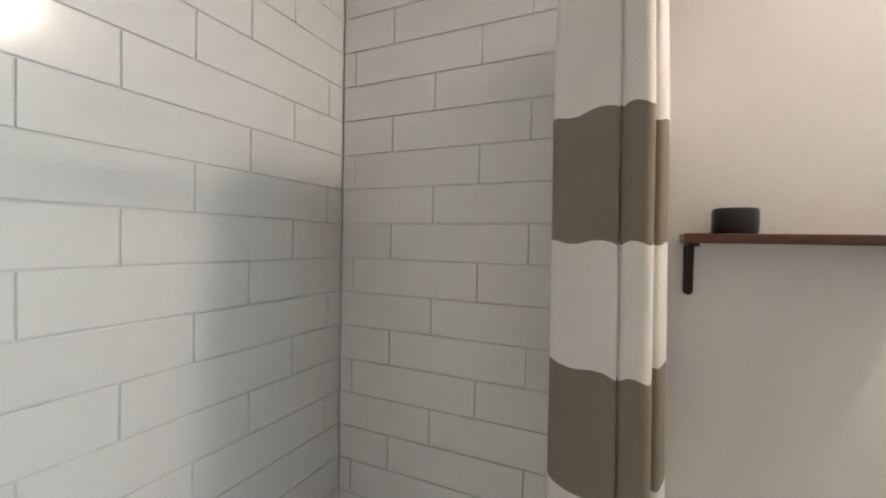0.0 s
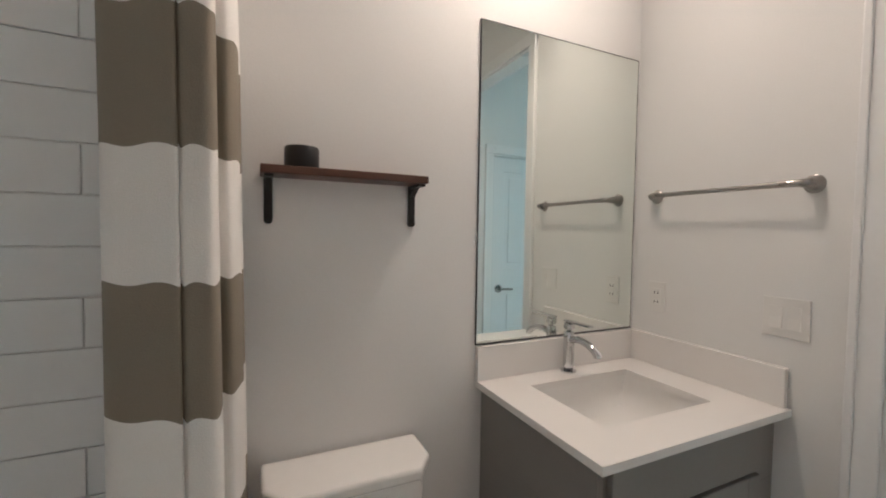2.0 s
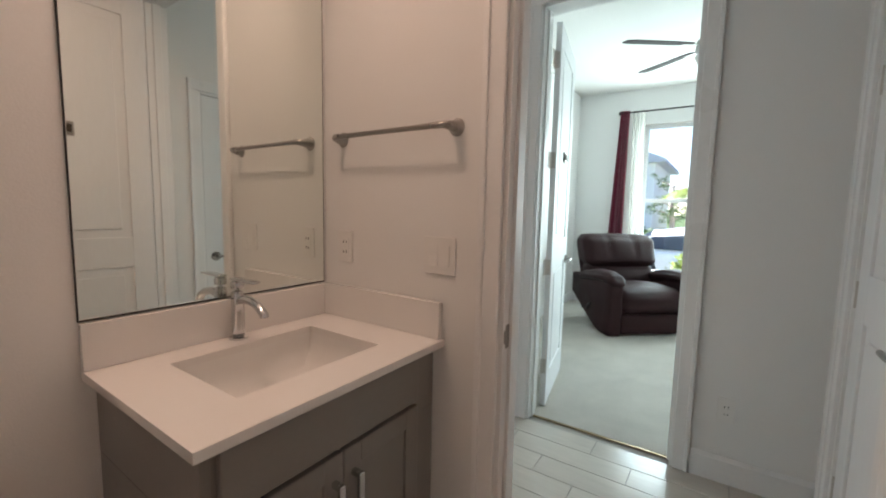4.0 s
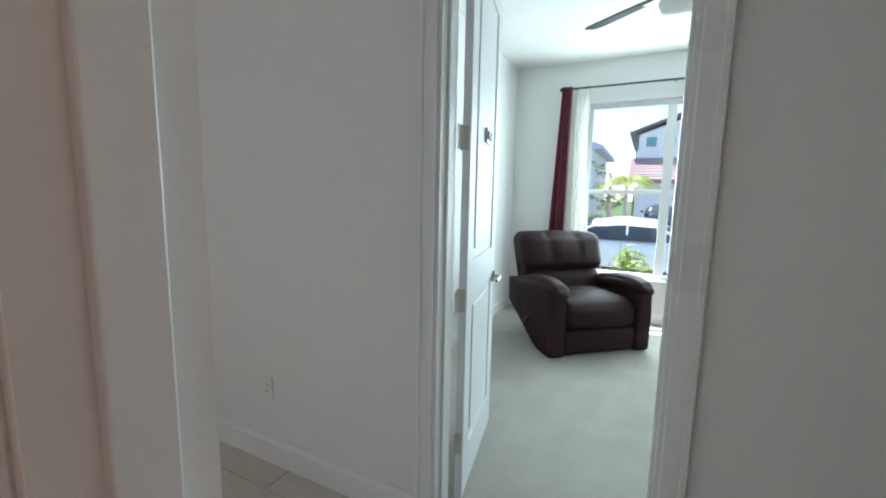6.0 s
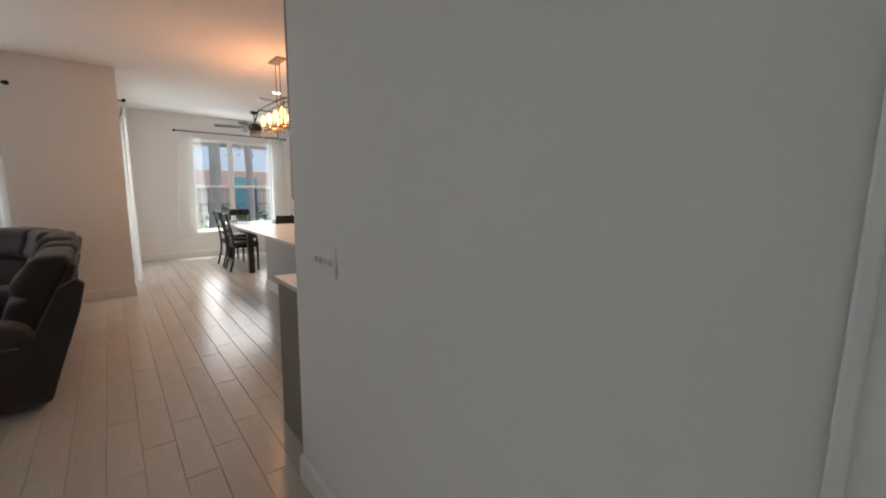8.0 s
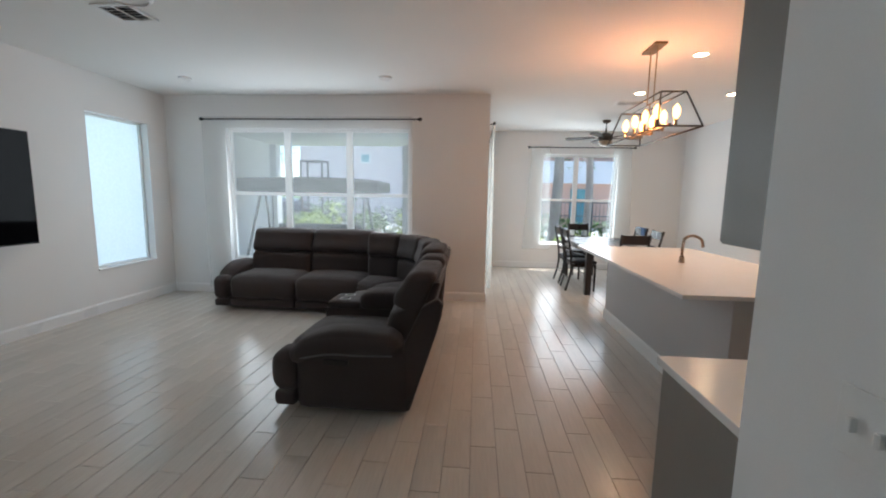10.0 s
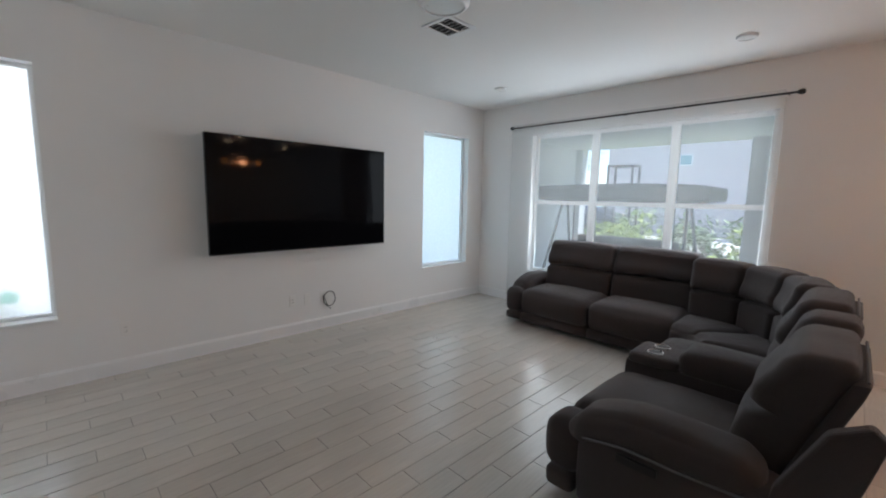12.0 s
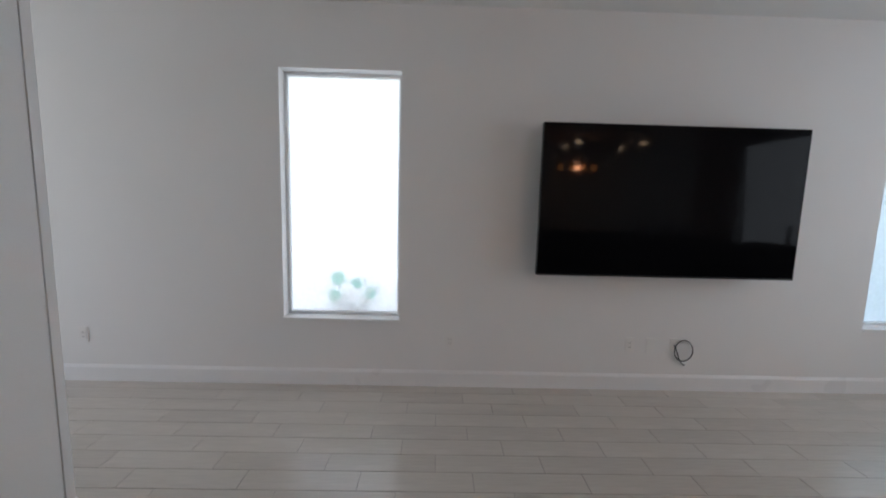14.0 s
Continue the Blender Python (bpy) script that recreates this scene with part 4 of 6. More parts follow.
rbox(bm, (AX - 0.01, -0.025, 0.15), (AX + 0.225, 0.17, 0.425), 0.07, 9, (0.0, 0.02, 0.01))
part("arm_front", bm, SOFA, last)
bm = B()
rbox(bm, (AX - 0.006, -0.01, 0.045), (AX + 0.215, 0.14, 0.150), 0.03, 7, (0.0, 0.012, 0))
part("arm_front_edge", bm, SOFA, last)
sofa_arm(last, AX, AX + 0.235, h=0.59, depth=0.98, front=0.13)
bm = B()
tube(bm, spline([(AX + 0.04, 0.112, 0.40), (AX + 0.17, 0.122, 0.39), (AX + 0.250, 0.20, 0.41), (AX + 0.268, 0.40, 0.452), (AX + 0.268, 0.60, 0.452), (AX + 0.240, 0.82, 0.448)], 5), 0.006, 8)
part("piping", bm, PIPING, last, "grey piped seam")
part("control_panel", box(B(), (AX + 0.243, 0.36, 0.375), (AX + 0.262, 0.53, 0.412), 0.004), BLACK, last, "dark recliner control panel")
bm = B()
prism(bm, [(0.83, 0.10), (0.93, 0.06), (1.11, 0.62), (1.15, 0.80), (1.11, 0.84), (1.01, 0.78), (0.89, 0.52)], "x", AX + 0.16, AX + 0.225)
bmesh.ops.bevel(bm, geom=bm.edges[:], offset=0.012, segments=2, affect="EDGES", profile=0.5)
part("wing", bm, SOFA, last)


def piping_line(o, w, y, z):
    part("piping", tube(B(), [(0.03, y, z - 0.012), (0.05, y, z), (w / 2, y, z + 0.006), (w - 0.05, y, z), (w - 0.03, y, z - 0.012)], 0.006, 8), PIPING, o, "pale piped seam")


piping_line(arml, 0.62, 1.065, 0.955)
piping_line(last, 0.66, 1.095, 0.915)


def sheer(name, label, fn, mat, nu=160, nv=16):
    o = thing(name, label, "curtain")
    part("cloth", sheet(B(), fn, nu, nv), mat, o, "", 80)
    return o


def hung(axis, a0, a1, at, out, z0, z1, folds, amp, spread=0.0, seed=0, slant=0.0):
    """Cloth hung along a rod, with folds that open towards the hem."""
    rnd = random.Random(seed)
    ph = [rnd.uniform(0, 6.28) for _ in range(4)]

    def fn(u, v):
        z = z1 + (z0 - z1) * v
        d = amp * (0.45 + 0.55 * v) * (math.sin(u * folds * 6.283 + ph[0]) + 0.5 * math.sin(u * folds * 11.3 + ph[1]) + 0.4 * math.sin(u * 5.1 + ph[2]))
        a = a0 + (a1 - a0) * u + (spread * (u - 0.5) + slant) * v + 0.012 * v * math.sin(u * folds * 3.1 + ph[3])
        return Vector((at + out * d, a, z)) if axis == "x" else Vector((a, at + out * d, z))
    return fn


rod("curtain_rod", "thin black curtain rod over the patio window", (0.44, 7.83, 2.53), (3.515, 7.83, 2.53), 0.010, BLACK, True, [(0.02, (0, 0.078, 0)), (0.5, (0, 0.078, 0)), (0.98, (0, 0.078, 0))])
sheer("sheer_curtain", "white see-through curtain across the patio window", hung("y", 0.40, 1.925, 7.84, 1, 0.10, 2.57, 17, 0.013, 0.03, 1), SHEER, 200)
sheer("sheer_curtain", "white see-through curtain across the patio window", hung("y", 1.935, 3.44, 7.835, 1, 0.10, 2.57, 17, 0.013, 0.03, 2), SHEER, 200)

# ceiling fittings


def disc_light(name, label, x, y, r, mat, drop=0.02, kind="ceiling light"):
    o = thing(name, label, kind, (x, y, H))
    part("ring", lathe(B(), [(r, -0.0005), (r, -drop * 0.5), (r * 0.88, -drop), (r * 0.80, -drop), (r * 0.80, -0.001)], 32), TRIM, o)
    part("lens", lathe(B(), [(r * 0.795, -drop * 0.8), (r * 0.4, -drop * 0.9), (0.0, -drop * 0.92)], 32), mat, o)
    return o


disc_light("flush_light", "round white flush ceiling light, switched off", 1.86, 5.0, 0.18, PLASTIC, 0.05)
for x, y in ((3.23, 7.10), (0.76, 7.07)):
    disc_light("recessed_light", "small round white recessed ceiling light, unlit", x, y, 0.075, PLASTIC)
for x, y in ((6.42, 7.85), (7.6, 7.9), (6.42, 6.40), (7.4, 6.40)):
    disc_light("recessed_light", "small round recessed ceiling light glowing warm", x, y, 0.075, CANLIGHT, 0.012)


def vent(x0, x1, y0, y1, label, n):
    o = thing("ceiling_vent", label, "vent", ((x0 + x1) / 2, (y0 + y1) / 2, H))
    w, d = (x1 - x0) / 2, (y1 - y0) / 2
    bm = B()
    f = 0.035
    box(bm, (-w, -d, -0.012), (w, -d + f, -0.0005), 0.003)
    box(bm, (-w, d - f, -0.012), (w, d, -0.0005), 0.003)
    box(bm, (-w, -d + f, -0.012), (-w + f, d - f, -0.0005), 0.003)
    box(bm, (w - f, -d + f, -0.012), (w, d - f, -0.0005), 0.003)
    part("frame", bm, TRIM, o)
    # No duct is built: a flat dark sheet stands in for its shade.
    part("backing", box(B(), (-w + f, -d + f, -0.003), (w - f, d - f, -0.0007)), DARKSLOT, o, "dark flat sheet in place of the shaded duct")
    for k in range(n):
        y = -d + f + (2 * d - 2 * f) * (k + 0.5) / n
        bm = B()
        prism(bm, [(y - 0.007, -0.011), (y - 0.005, -0.012), (y + 0.005, -0.005), (y + 0.003, -0.004)], "x", -w + f, w - f)
        part("slat", bm, TRIM, o)
    part("divider", box(B(), (-0.004, -d + f, -0.013), (0.004, d - f, -0.004)), TRIM, o)


vent(1.42, 1.73, 5.18, 5.49, "square white louvred ceiling vent", 5)
vent(6.30, 6.70, 8.34, 8.54, "rectangular white louvred ceiling vent", 4)


def ceiling_fan(name, label, x, y, drop, radius, blade_mat, body_mat, bowl_mat, turn, pitch=11):
    o = thing(name, label, "ceiling fan", (x, y, H), turn)
    part("canopy", lathe(B(), [(0.07, -0.0005), (0.07, -0.02), (0.045, -0.05), (0.014, -0.055)], 24), body_mat, o)
    part("downrod", cyl(B(), (0, 0, -0.05), (0, 0, -drop + 0.07), 0.012, n=12), body_mat, o)
    part("motor", lathe(B(), [(0.02, -drop + 0.09), (0.07, -drop + 0.075), (0.115, -drop + 0.03), (0.12, -drop - 0.03), (0.10, -drop - 0.055), (0.0, -drop - 0.055)], 28), body_mat, o)
    part("light_bowl", lathe(B(), [(0.105, -drop - 0.056), (0.12, -drop - 0.075), (0.10, -drop - 0.12), (0.05, -drop - 0.145), (0.0, -drop - 0.15)], 28), bowl_mat, o, "bowl-shaped glass light")
    for k in range(5):
        a = 2 * math.pi * k / 5
        m = Matrix.Rotation(a, 4, "Z") @ Matrix.Translation((0, 0, -drop)) @ Matrix.Rotation(radians(pitch), 4, "X")
        bm = B()
        prism(bm, [(0.17, -0.045), (0.30, -0.058), (radius - 0.05, -0.068), (radius, -0.045), (radius, 0.045), (radius - 0.05, 0.068), (0.30, 0.058), (0.17, 0.045)], "z", -0.004, 0.004)
        bmesh.ops.transform(bm, matrix=m, verts=bm.verts[:])
        bl = part("blade", bm, blade_mat, o)
        bm = B()
        box(bm, (0.09, -0.018, -0.010), (0.24, 0.018, -0.0045), 0.002)
        bmesh.ops.transform(bm, matrix=m, verts=bm.verts[:])
        part("blade_iron", bm, body_mat, bl)
    return o


ceiling_fan("ceiling_fan", "dark bronze five-blade ceiling fan over the dining table", 6.59, 9.76, 0.30, 0.68, material("dark_fan_blade", (0.05, 0.035, 0.03), 0.75, vary=0.2, bump=0.05), BRONZE, material("amber_glass", (0.35, 0.25, 0.17), 0.3, vary=0.1, bump=0), 20)
ceiling_fan("ceiling_fan", "brushed nickel bedroom ceiling fan with white bowl light", 6.30, 0.45, 0.36, 0.66, material("dark_grey_fan_blade", (0.035, 0.03, 0.03), 0.85, vary=0.1, bump=0), NICKEL, PLASTIC, 54, -12)

# ---- kitchen ----
kb = thing("kitchen_cabinet", "grey base cabinet run at the kitchen wall", "cabinet", (5.058, 3.10, 0))
bm = B()
box(bm, (0.0, 0.002, 0.10), (3.40, 0.56, 0.884), 0.002)
box(bm, (0.03, 0.002, 0.0), (3.40, 0.49, 0.10))
part("body", bm, CABINET, kb)
part("end_panel", box(B(), (-0.012, 0.002, 0.0), (-0.0005, 0.575, 0.884), 0.002), CABINET, kb)
for k in range(5):
    x0 = 0.02 + k * 0.66
    part("door", box(B(), (x0, 0.562, 0.12), (x0 + 0.645, 0.582, 0.87), 0.003), CABINET, kb)
kt = thing("kitchen_worktop", "white quartz kitchen worktop along the wall", "countertop", (5.058, 3.10, 0.885))
part("slab", box(B(), (-0.025, 0.002, 0.0), (3.40, 0.60, 0.03), 0.003), QUARTZ, kt)
ku = thing("wall_cabinet", "tall grey kitchen wall cabinet", "cabinet", (5.058, 3.10, 1.37))
part("body", box(B(), (0.0, 0.002, 0.0), (2.4, 0.32, 1.08), 0.002), CABINET, ku)
for k in range(4):
    part("door", box(B(), (0.006 + k * 0.6, 0.322, 0.004), (0.594 + k * 0.6, 0.342, 1.076), 0.003), CABINET, ku)
isl = thing("kitchen_island", "kitchen island with plain pale grey panelled side", "kitchen island", (6.0, 4.85, 0))
ISL = material("island_panel_paint", (0.50, 0.50, 0.51), 0.5, vary=0.03, scale=2, grain=100, bump=0.03)
part("body", box(B(), (0.0, 0.0, 0.0), (0.92, 2.47, 0.883), 0.002), ISL, isl)
bm = B()
prism(bm, [(0, 0), (-0.014, 0), (-0.014, BB - 0.02), (-0.006, BB), (0, BB)], "y", -0.01, 2.484)
prism(bm, [(2.47, 0), (2.484, 0), (2.484, BB - 0.02), (2.476, BB), (2.47, BB)], "x", -0.014, 0.92)
part("skirting", bm, TRIM, isl, "white skirting")
it = thing("island_worktop", "thick white quartz island worktop with wide overhang", "countertop", (5.63, 4.75, 0.884))
part("slab", box(B(), (0.0, 0.0, 0.0), (1.35, 2.62, 0.03), 0.004), QUARTZ, it)
kf = thing("kitchen_faucet", "brushed bronze gooseneck faucet on the island", "faucet", (6.28, 6.12, 0.9145))
cols = material("champagne_bronze", (0.36, 0.26, 0.19), 0.28, 0.9, vary=0.05, bump=0)
part("base", cyl(B(), (0, 0, 0), (0, 0, 0.06), 0.026, 0.022, 18), cols, kf)
part("neck", tube(B(), spline([(0, 0, 0.05), (0, 0, 0.17), (0.02, 0.0, 0.235), (0.09, 0, 0.255), (0.16, 0, 0.22), (0.18, 0, 0.15)], 6), 0.013, 12), cols, kf)
part("lever", tube(B(), spline([(0, 0, 0.2), (-0.01, -0.03, 0.235), (0.05, -0.09, 0.27)], 5), 0.007, 8), cols, kf)

ch = thing("chandelier", "open brass and black cage chandelier with glowing amber bulbs", "chandelier", (5.92, 6.22, H))
part("canopy", box(B(), (-0.055, -0.15, -0.022), (0.055, 0.15, -0.0005), 0.004), BRASS, ch)
for y in (-0.07, 0.07):
    part("rod", cyl(B(), (0, y, -0.022), (0, y, -0.50), 0.006, n=8), BRASS, ch)
zt, zb = -0.50, -0.80
T = [(-0.10, -0.46, zt), (0.10, -0.46, zt), (0.10, 0.46, zt), (-0.10, 0.46, zt)]
L = [(-0.17, -0.62, zb), (0.17, -0.62, zb), (0.17, 0.62, zb), (-0.17, 0.62, zb)]
bm = B()
for q in (T, L):
    for i in range(4):
        cyl(bm, q[i], q[(i + 1) % 4], 0.0075, n=6)
for a, b in zip(T, L):
    cyl(bm, a, b, 0.0075, n=6)
cyl(bm, (0, -0.46, zt), (0, 0.46, zt), 0.006, n=6)
part("cage", bm, BRONZE, ch, "dark metal cage")
bm = B()
box(bm, (-0.012, -0.44, -0.765), (0.012, 0.44, -0.745), 0.003)
for y in (-0.36, -0.12, 0.12, 0.36):
    box(bm, (-0.085, y - 0.008, -0.762), (0.085, y + 0.008, -0.75), 0.002)
cyl(bm, (0, 0, -0.75), (0, 0, zt), 0.006, n=8)
part("arm", bm, BRASS, ch)
for y in (-0.36, -0.12, 0.12, 0.36):
    for x in (-0.08, 0.08):
        part("socket", cyl(B(), (x, y, -0.752), (x, y, -0.70), 0.013, n=10), BRASS, ch)
        part("bulb", lathe(B(), [(0.010, -0.70), (0.022, -0.675), (0.030, -0.645), (0.026, -0.61), (0.012, -0.585), (0.0, -0.575)], 14, Matrix.Translation((x, y, 0))), BULB, ch, "glowing amber bulb")

# ---- dining nook ----
tb2 = thing("dining_table", "dark espresso wooden dining table", "table", (6.56, 9.38, 0))
part("tabletop", box(B(), (-0.53, -0.88, 0.725), (0.53, 0.88, 0.76), 0.006), ESPRESSO, tb2)
bm = B()
for a, b in (((-0.46, -0.80, 0.64), (-0.44, 0.80, 0.724)), ((0.44, -0.80, 0.64), (0.46, 0.80, 0.724)), ((-0.44, -0.80, 0.64), (0.44, -0.78, 0.724)), ((-0.44, 0.78, 0.64), (0.44, 0.80, 0.724))):
    box(bm, a, b)
part("apron", bm, ESPRESSO, tb2)
for x in (-0.45, 0.45):
    for y in (-0.80, 0.80):
        bm = B()
        box(bm, (x - 0.045, y - 0.045, 0.0), (x + 0.045, y + 0.045, 0.724), 0.006)
        part("leg", bm, ESPRESSO, tb2)


def dining_chair(at, rz, label, seat_mat):
    """A slat-backed chair that faces local -y."""
    c = thing("dining_chair", label, "chair", at, rz, "chairs round the dining table")
    part("seat", rbox(B(), (-0.215, -0.21, 0.45), (0.215, 0.20, 0.50), 0.022, 6, (0, 0, 0.01)), seat_mat, c)
    bm = B()
    box(bm, (-0.205, -0.20, 0.405), (0.205, 0.19, 0.449), 0.004)
    part("seat_frame", bm, ESPRESSO, c)
    for x in (-0.19, 0.19):
        part("leg", tube(B(), [(x, -0.185, 0.001), (x, -0.185, 0.404)], [0.016, 0.022], 6), ESPRESSO, c)
        part("leg", tube(B(), spline([(x, 0.27, 0.001), (x, 0.205, 0.25), (x, 0.195, 0.46), (x, 0.225, 0.70), (x, 0.29, 1.0)], 4), 0.019, 6), ESPRESSO, c)
    for z, h, y in ((0.86, 0.13, 0.268), (0.70, 0.05, 0.228), (0.60, 0.05, 0.21)):
        bm = B()
        box(bm, (-0.185, y - 0.009, z), (0.185, y + 0.009, z + h), 0.004)
        part("slat", bm, ESPRESSO, c)
    for y0, z in ((-0.185, 0.17), (0.225, 0.20)):
        part("stretcher", cyl(B(), (-0.19, y0, z), (0.19, y0, z), 0.009, n=8), ESPRESSO, c)
    return c


BLK = material("black_seat_vinyl", (0.02, 0.018, 0.018), 0.5, vary=0.1, bump=0.1)
dark = "dark espresso slat-back dining chair with black seat at the table"
first = dining_chair((6.10, 9.02, 0), 90, dark, BLK)
for a in ((6.10, 9.62, 0, 0, 0, 92), (6.60, 8.36, 0, 0, 0, 180), (6.45, 10.42, 0, 0, 0, 2), (7.03, 9.05, 0, 0, 0, -90)):
    copy_thing(first, pose(*a))
dining_chair((7.03, 9.68, 0), -84, "dining chair with a blue cloth over its back", BLUECLOTH)
bl = thing("blue_cloth", "folded blue cloth hung over a dining chair back", "cloth", (7.32, 9.70, 0.86))
bm = B()
rbox(bm, (-0.03, -0.19, 0.0), (0.025, 0.19, 0.145), 0.02, 6)
part("fold", bm, BLUECLOTH, bl)

rod("curtain_rod", "thin black curtain rod over the dining window", (5.44, 10.91, 2.54), (7.50, 10.91, 2.54), 0.010, BLACK, True, [(0.02, (0, 0.088, 0)), (0.5, (0, 0.088, 0)), (0.98, (0, 0.088, 0))])
sheer("sheer_curtain", "cream see-through curtain drawn to one side of the dining window", hung("y", 5.47, 5.84, 10.91, 1, 0.42, 2.56, 5, 0.016, 0.20, 3, -0.03), SHEER_D, 90)
sheer("sheer_curtain", "cream see-through curtain drawn to one side of the dining window", hung("y", 7.13, 7.48, 10.91, 1, 0.42, 2.56, 5, 0.016, 0.22, 4, 0.0), SHEER_D, 90)
rod("curtain_rod", "thin black curtain rod over the sliding patio door", (4.58, 8.55, 2.60), (4.58, 10.5, 2.60), 0.010, BLACK, True, [(0.02, (-0.083, 0, 0)), (0.98, (-0.083, 0, 0))])
sheer("sheer_curtain", "cream curtain beside the sliding patio door", hung("x", 8.60, 8.95, 4.58, 1, 0.05, 2.62, 6, 0.022, 0.10, 5), SHEER_C, 90)
sheer("sheer_curtain", "cream curtain beside the sliding patio door", hung("x", 10.05, 10.45, 4.58, 1, 0.05, 2.62, 6, 0.022, 0.10, 6), SHEER_C, 90)

# ---- bedroom ----
rc = thing("recliner", "dark brown leatherette swivel recliner on the carpet", "armchair", (7.30, 0.822, 0.01), -49)
rc.scale = (1.07, 0.98, 1.02)
Lm = LEATHER


bm = B()
lathe(bm, [(0.0, 0.0), (0.30, 0.0), (0.30, 0.03), (0.26, 0.045), (0.0, 0.045)], 28, Matrix.Translation((0, 0.47, 0)))
part("swivel_base", bm, BLACK, rc)
bm = B()
rbox(bm, (-0.33, 0.03, 0.06), (0.33, 0.80, 0.30), 0.03, 7)
part("base", bm, Lm, rc)
bm = B()
rbox(bm, (-0.324, -0.005, 0.022), (0.324, 0.10, 0.224), 0.022, 10, (0, 0.014, 0))
part("front_panel", bm, Lm, rc)


def seat_bend(p):
    # the seat rolls over its front edge and runs down into the footrest
    k = max(0.0, 0.10 - p.y)
    return Vector((p.x, p.y - 0.02 * math.cos(p.x * 5.0) * min(1, k * 10), p.z - 0.03 * k / 0.10 * (p.z > 0.40)))


bm = B()
rbox(bm, (-0.326, -0.02, 0.232), (0.326, 0.64, 0.475), 0.075, 18, (0, 0.025, 0.03), seat_bend)
part("seat_cushion", crumple(bm, 0.006, 5, 1), Lm, rc)


def rbend(p):
    k = max(0.0, p.z - 0.40)
    return Vector((p.x * (1 + 0.10 * k), p.y + k * 0.36, p.z))


def tuft(p):
    # two vertical stitched channels that fade towards the foot of the head cushion
    q = rbend(p)
    g = sum(math.exp(-((p.x - c) / 0.022) ** 2) for c in (-0.135, 0.135)) * max(0.0, min(1.0, (p.z - 0.70) / 0.12))
    front = max(0.0, min(1.0, (0.70 - p.y) / 0.1))
    return Vector((q.x, q.y + 0.020 * g * front, q.z - 0.012 * g * (p.z > 0.93)))


bm = B()
rbox(bm, (-0.375, 0.57, 0.40), (0.375, 0.80, 0.675), 0.08, 14, (0, 0.03, 0.02), rbend)
part("back_cushion", crumple(bm, 0.006, 5, 2), Lm, rc)
bm = B()
rbox(bm, (-0.402, 0.515, 0.635), (0.402, 0.80, 0.985), 0.085, 26, (0, 0.035, 0.018), tuft)
part("back_cushion", crumple(bm, 0.006, 5, 3), Lm, rc, "head cushion with stitched channels")
for c in (-0.135, 0.135):
    bm = B()
    tube(bm, [rbend(Vector((c, 0.51 - 0.028 + 0.02, z))) for z in (0.73, 0.79, 0.86, 0.92)], 0.0025, 6)
    part("seam", bm, BLACK, rc)
bm = B()
rbox(bm, (-0.37, 0.78, 0.10), (0.37, 0.86, 0.93), 0.03, 8, (0, 0.01, 0), rbend)
part("back_shell", bm, Lm, rc)
for k in (-1, 1):
    bm = B()
    x0, x1 = sorted((k * 0.328, k * 0.472))
    rbox(bm, (x0, -0.025, 0.0), (x1, 0.90, 0.51), 0.035, 14, (0.012, 0.012, 0), lambda p: Vector((p.x, p.y, p.z + 0.30 * max(0, p.y - 0.25) / 0.6 * (1 - p.z / 0.56) + (0.085 * (1 - max(0.0, p.y) / 0.9) * p.z / 0.51))))
    part("arm_side", crumple(bm, 0.004, 6, 4), Lm, rc)
    bm = B()
    x0, x1 = sorted((k * 0.296, k * 0.490))

    def pad(p):
        # highest behind the middle, drooping and narrowing to a soft nose at the front
        f = max(0.0, 0.34 - p.y) / 0.38
        mid = k * 0.393
        return Vector((mid + (p.x - mid) * (1 - 0.22 * f * f), p.y, p.z - 0.060 * f ** 1.8 + 0.095 * (1 - max(0.0, p.y) / 0.7) - 0.02))
    rbox(bm, (x0, -0.045, 0.485), (x1, 0.70, 0.592), 0.052, 18, (0.012, 0.03, 0.026), pad)
    part("arm_pad", crumple(bm, 0.006, 7, 5), Lm, rc)
    bm = B()
    tube(bm, [pad(Vector((k * 0.497, y, 0.520))) for y in (0.10, 0.20, 0.32, 0.45, 0.58)], 0.004, 6)
    part("seam", bm, BLACK, rc)
bm = B()
tube(bm, spline([(-0.478, 0.44, 0.19), (-0.500, 0.37, 0.245), (-0.507, 0.30, 0.285)], 4), [0.014] * 8 + [0.009], 8)
part("recline_lever", bm, BLACK, rc, "black recline lever")

rod("curtain_rod", "thin black curtain rod over the bedroom window", (8.465, 1.46, 2.575), (8.465, -0.75, 2.575), 0.010, BLACK, True, [(0.02, (0.083, 0, 0)), (0.49, (0.083, 0, 0)), (0.98, (0.083, 0, 0))])
sheer("maroon_curtain", "maroon curtain gathered beside the bedroom window", hung("x", 1.495, 1.385, 8.455, 1, 0.03, 2.60, 4, 0.028, -0.10, 7, 0.06), MAROON, 60)
sheer("sheer_curtain", "cream see-through curtain gathered beside the bedroom window", hung("x", 1.345, 1.20, 8.475, 1, 0.03, 2.59, 4, 0.022, 0.06, 8), SHEER_C, 70)

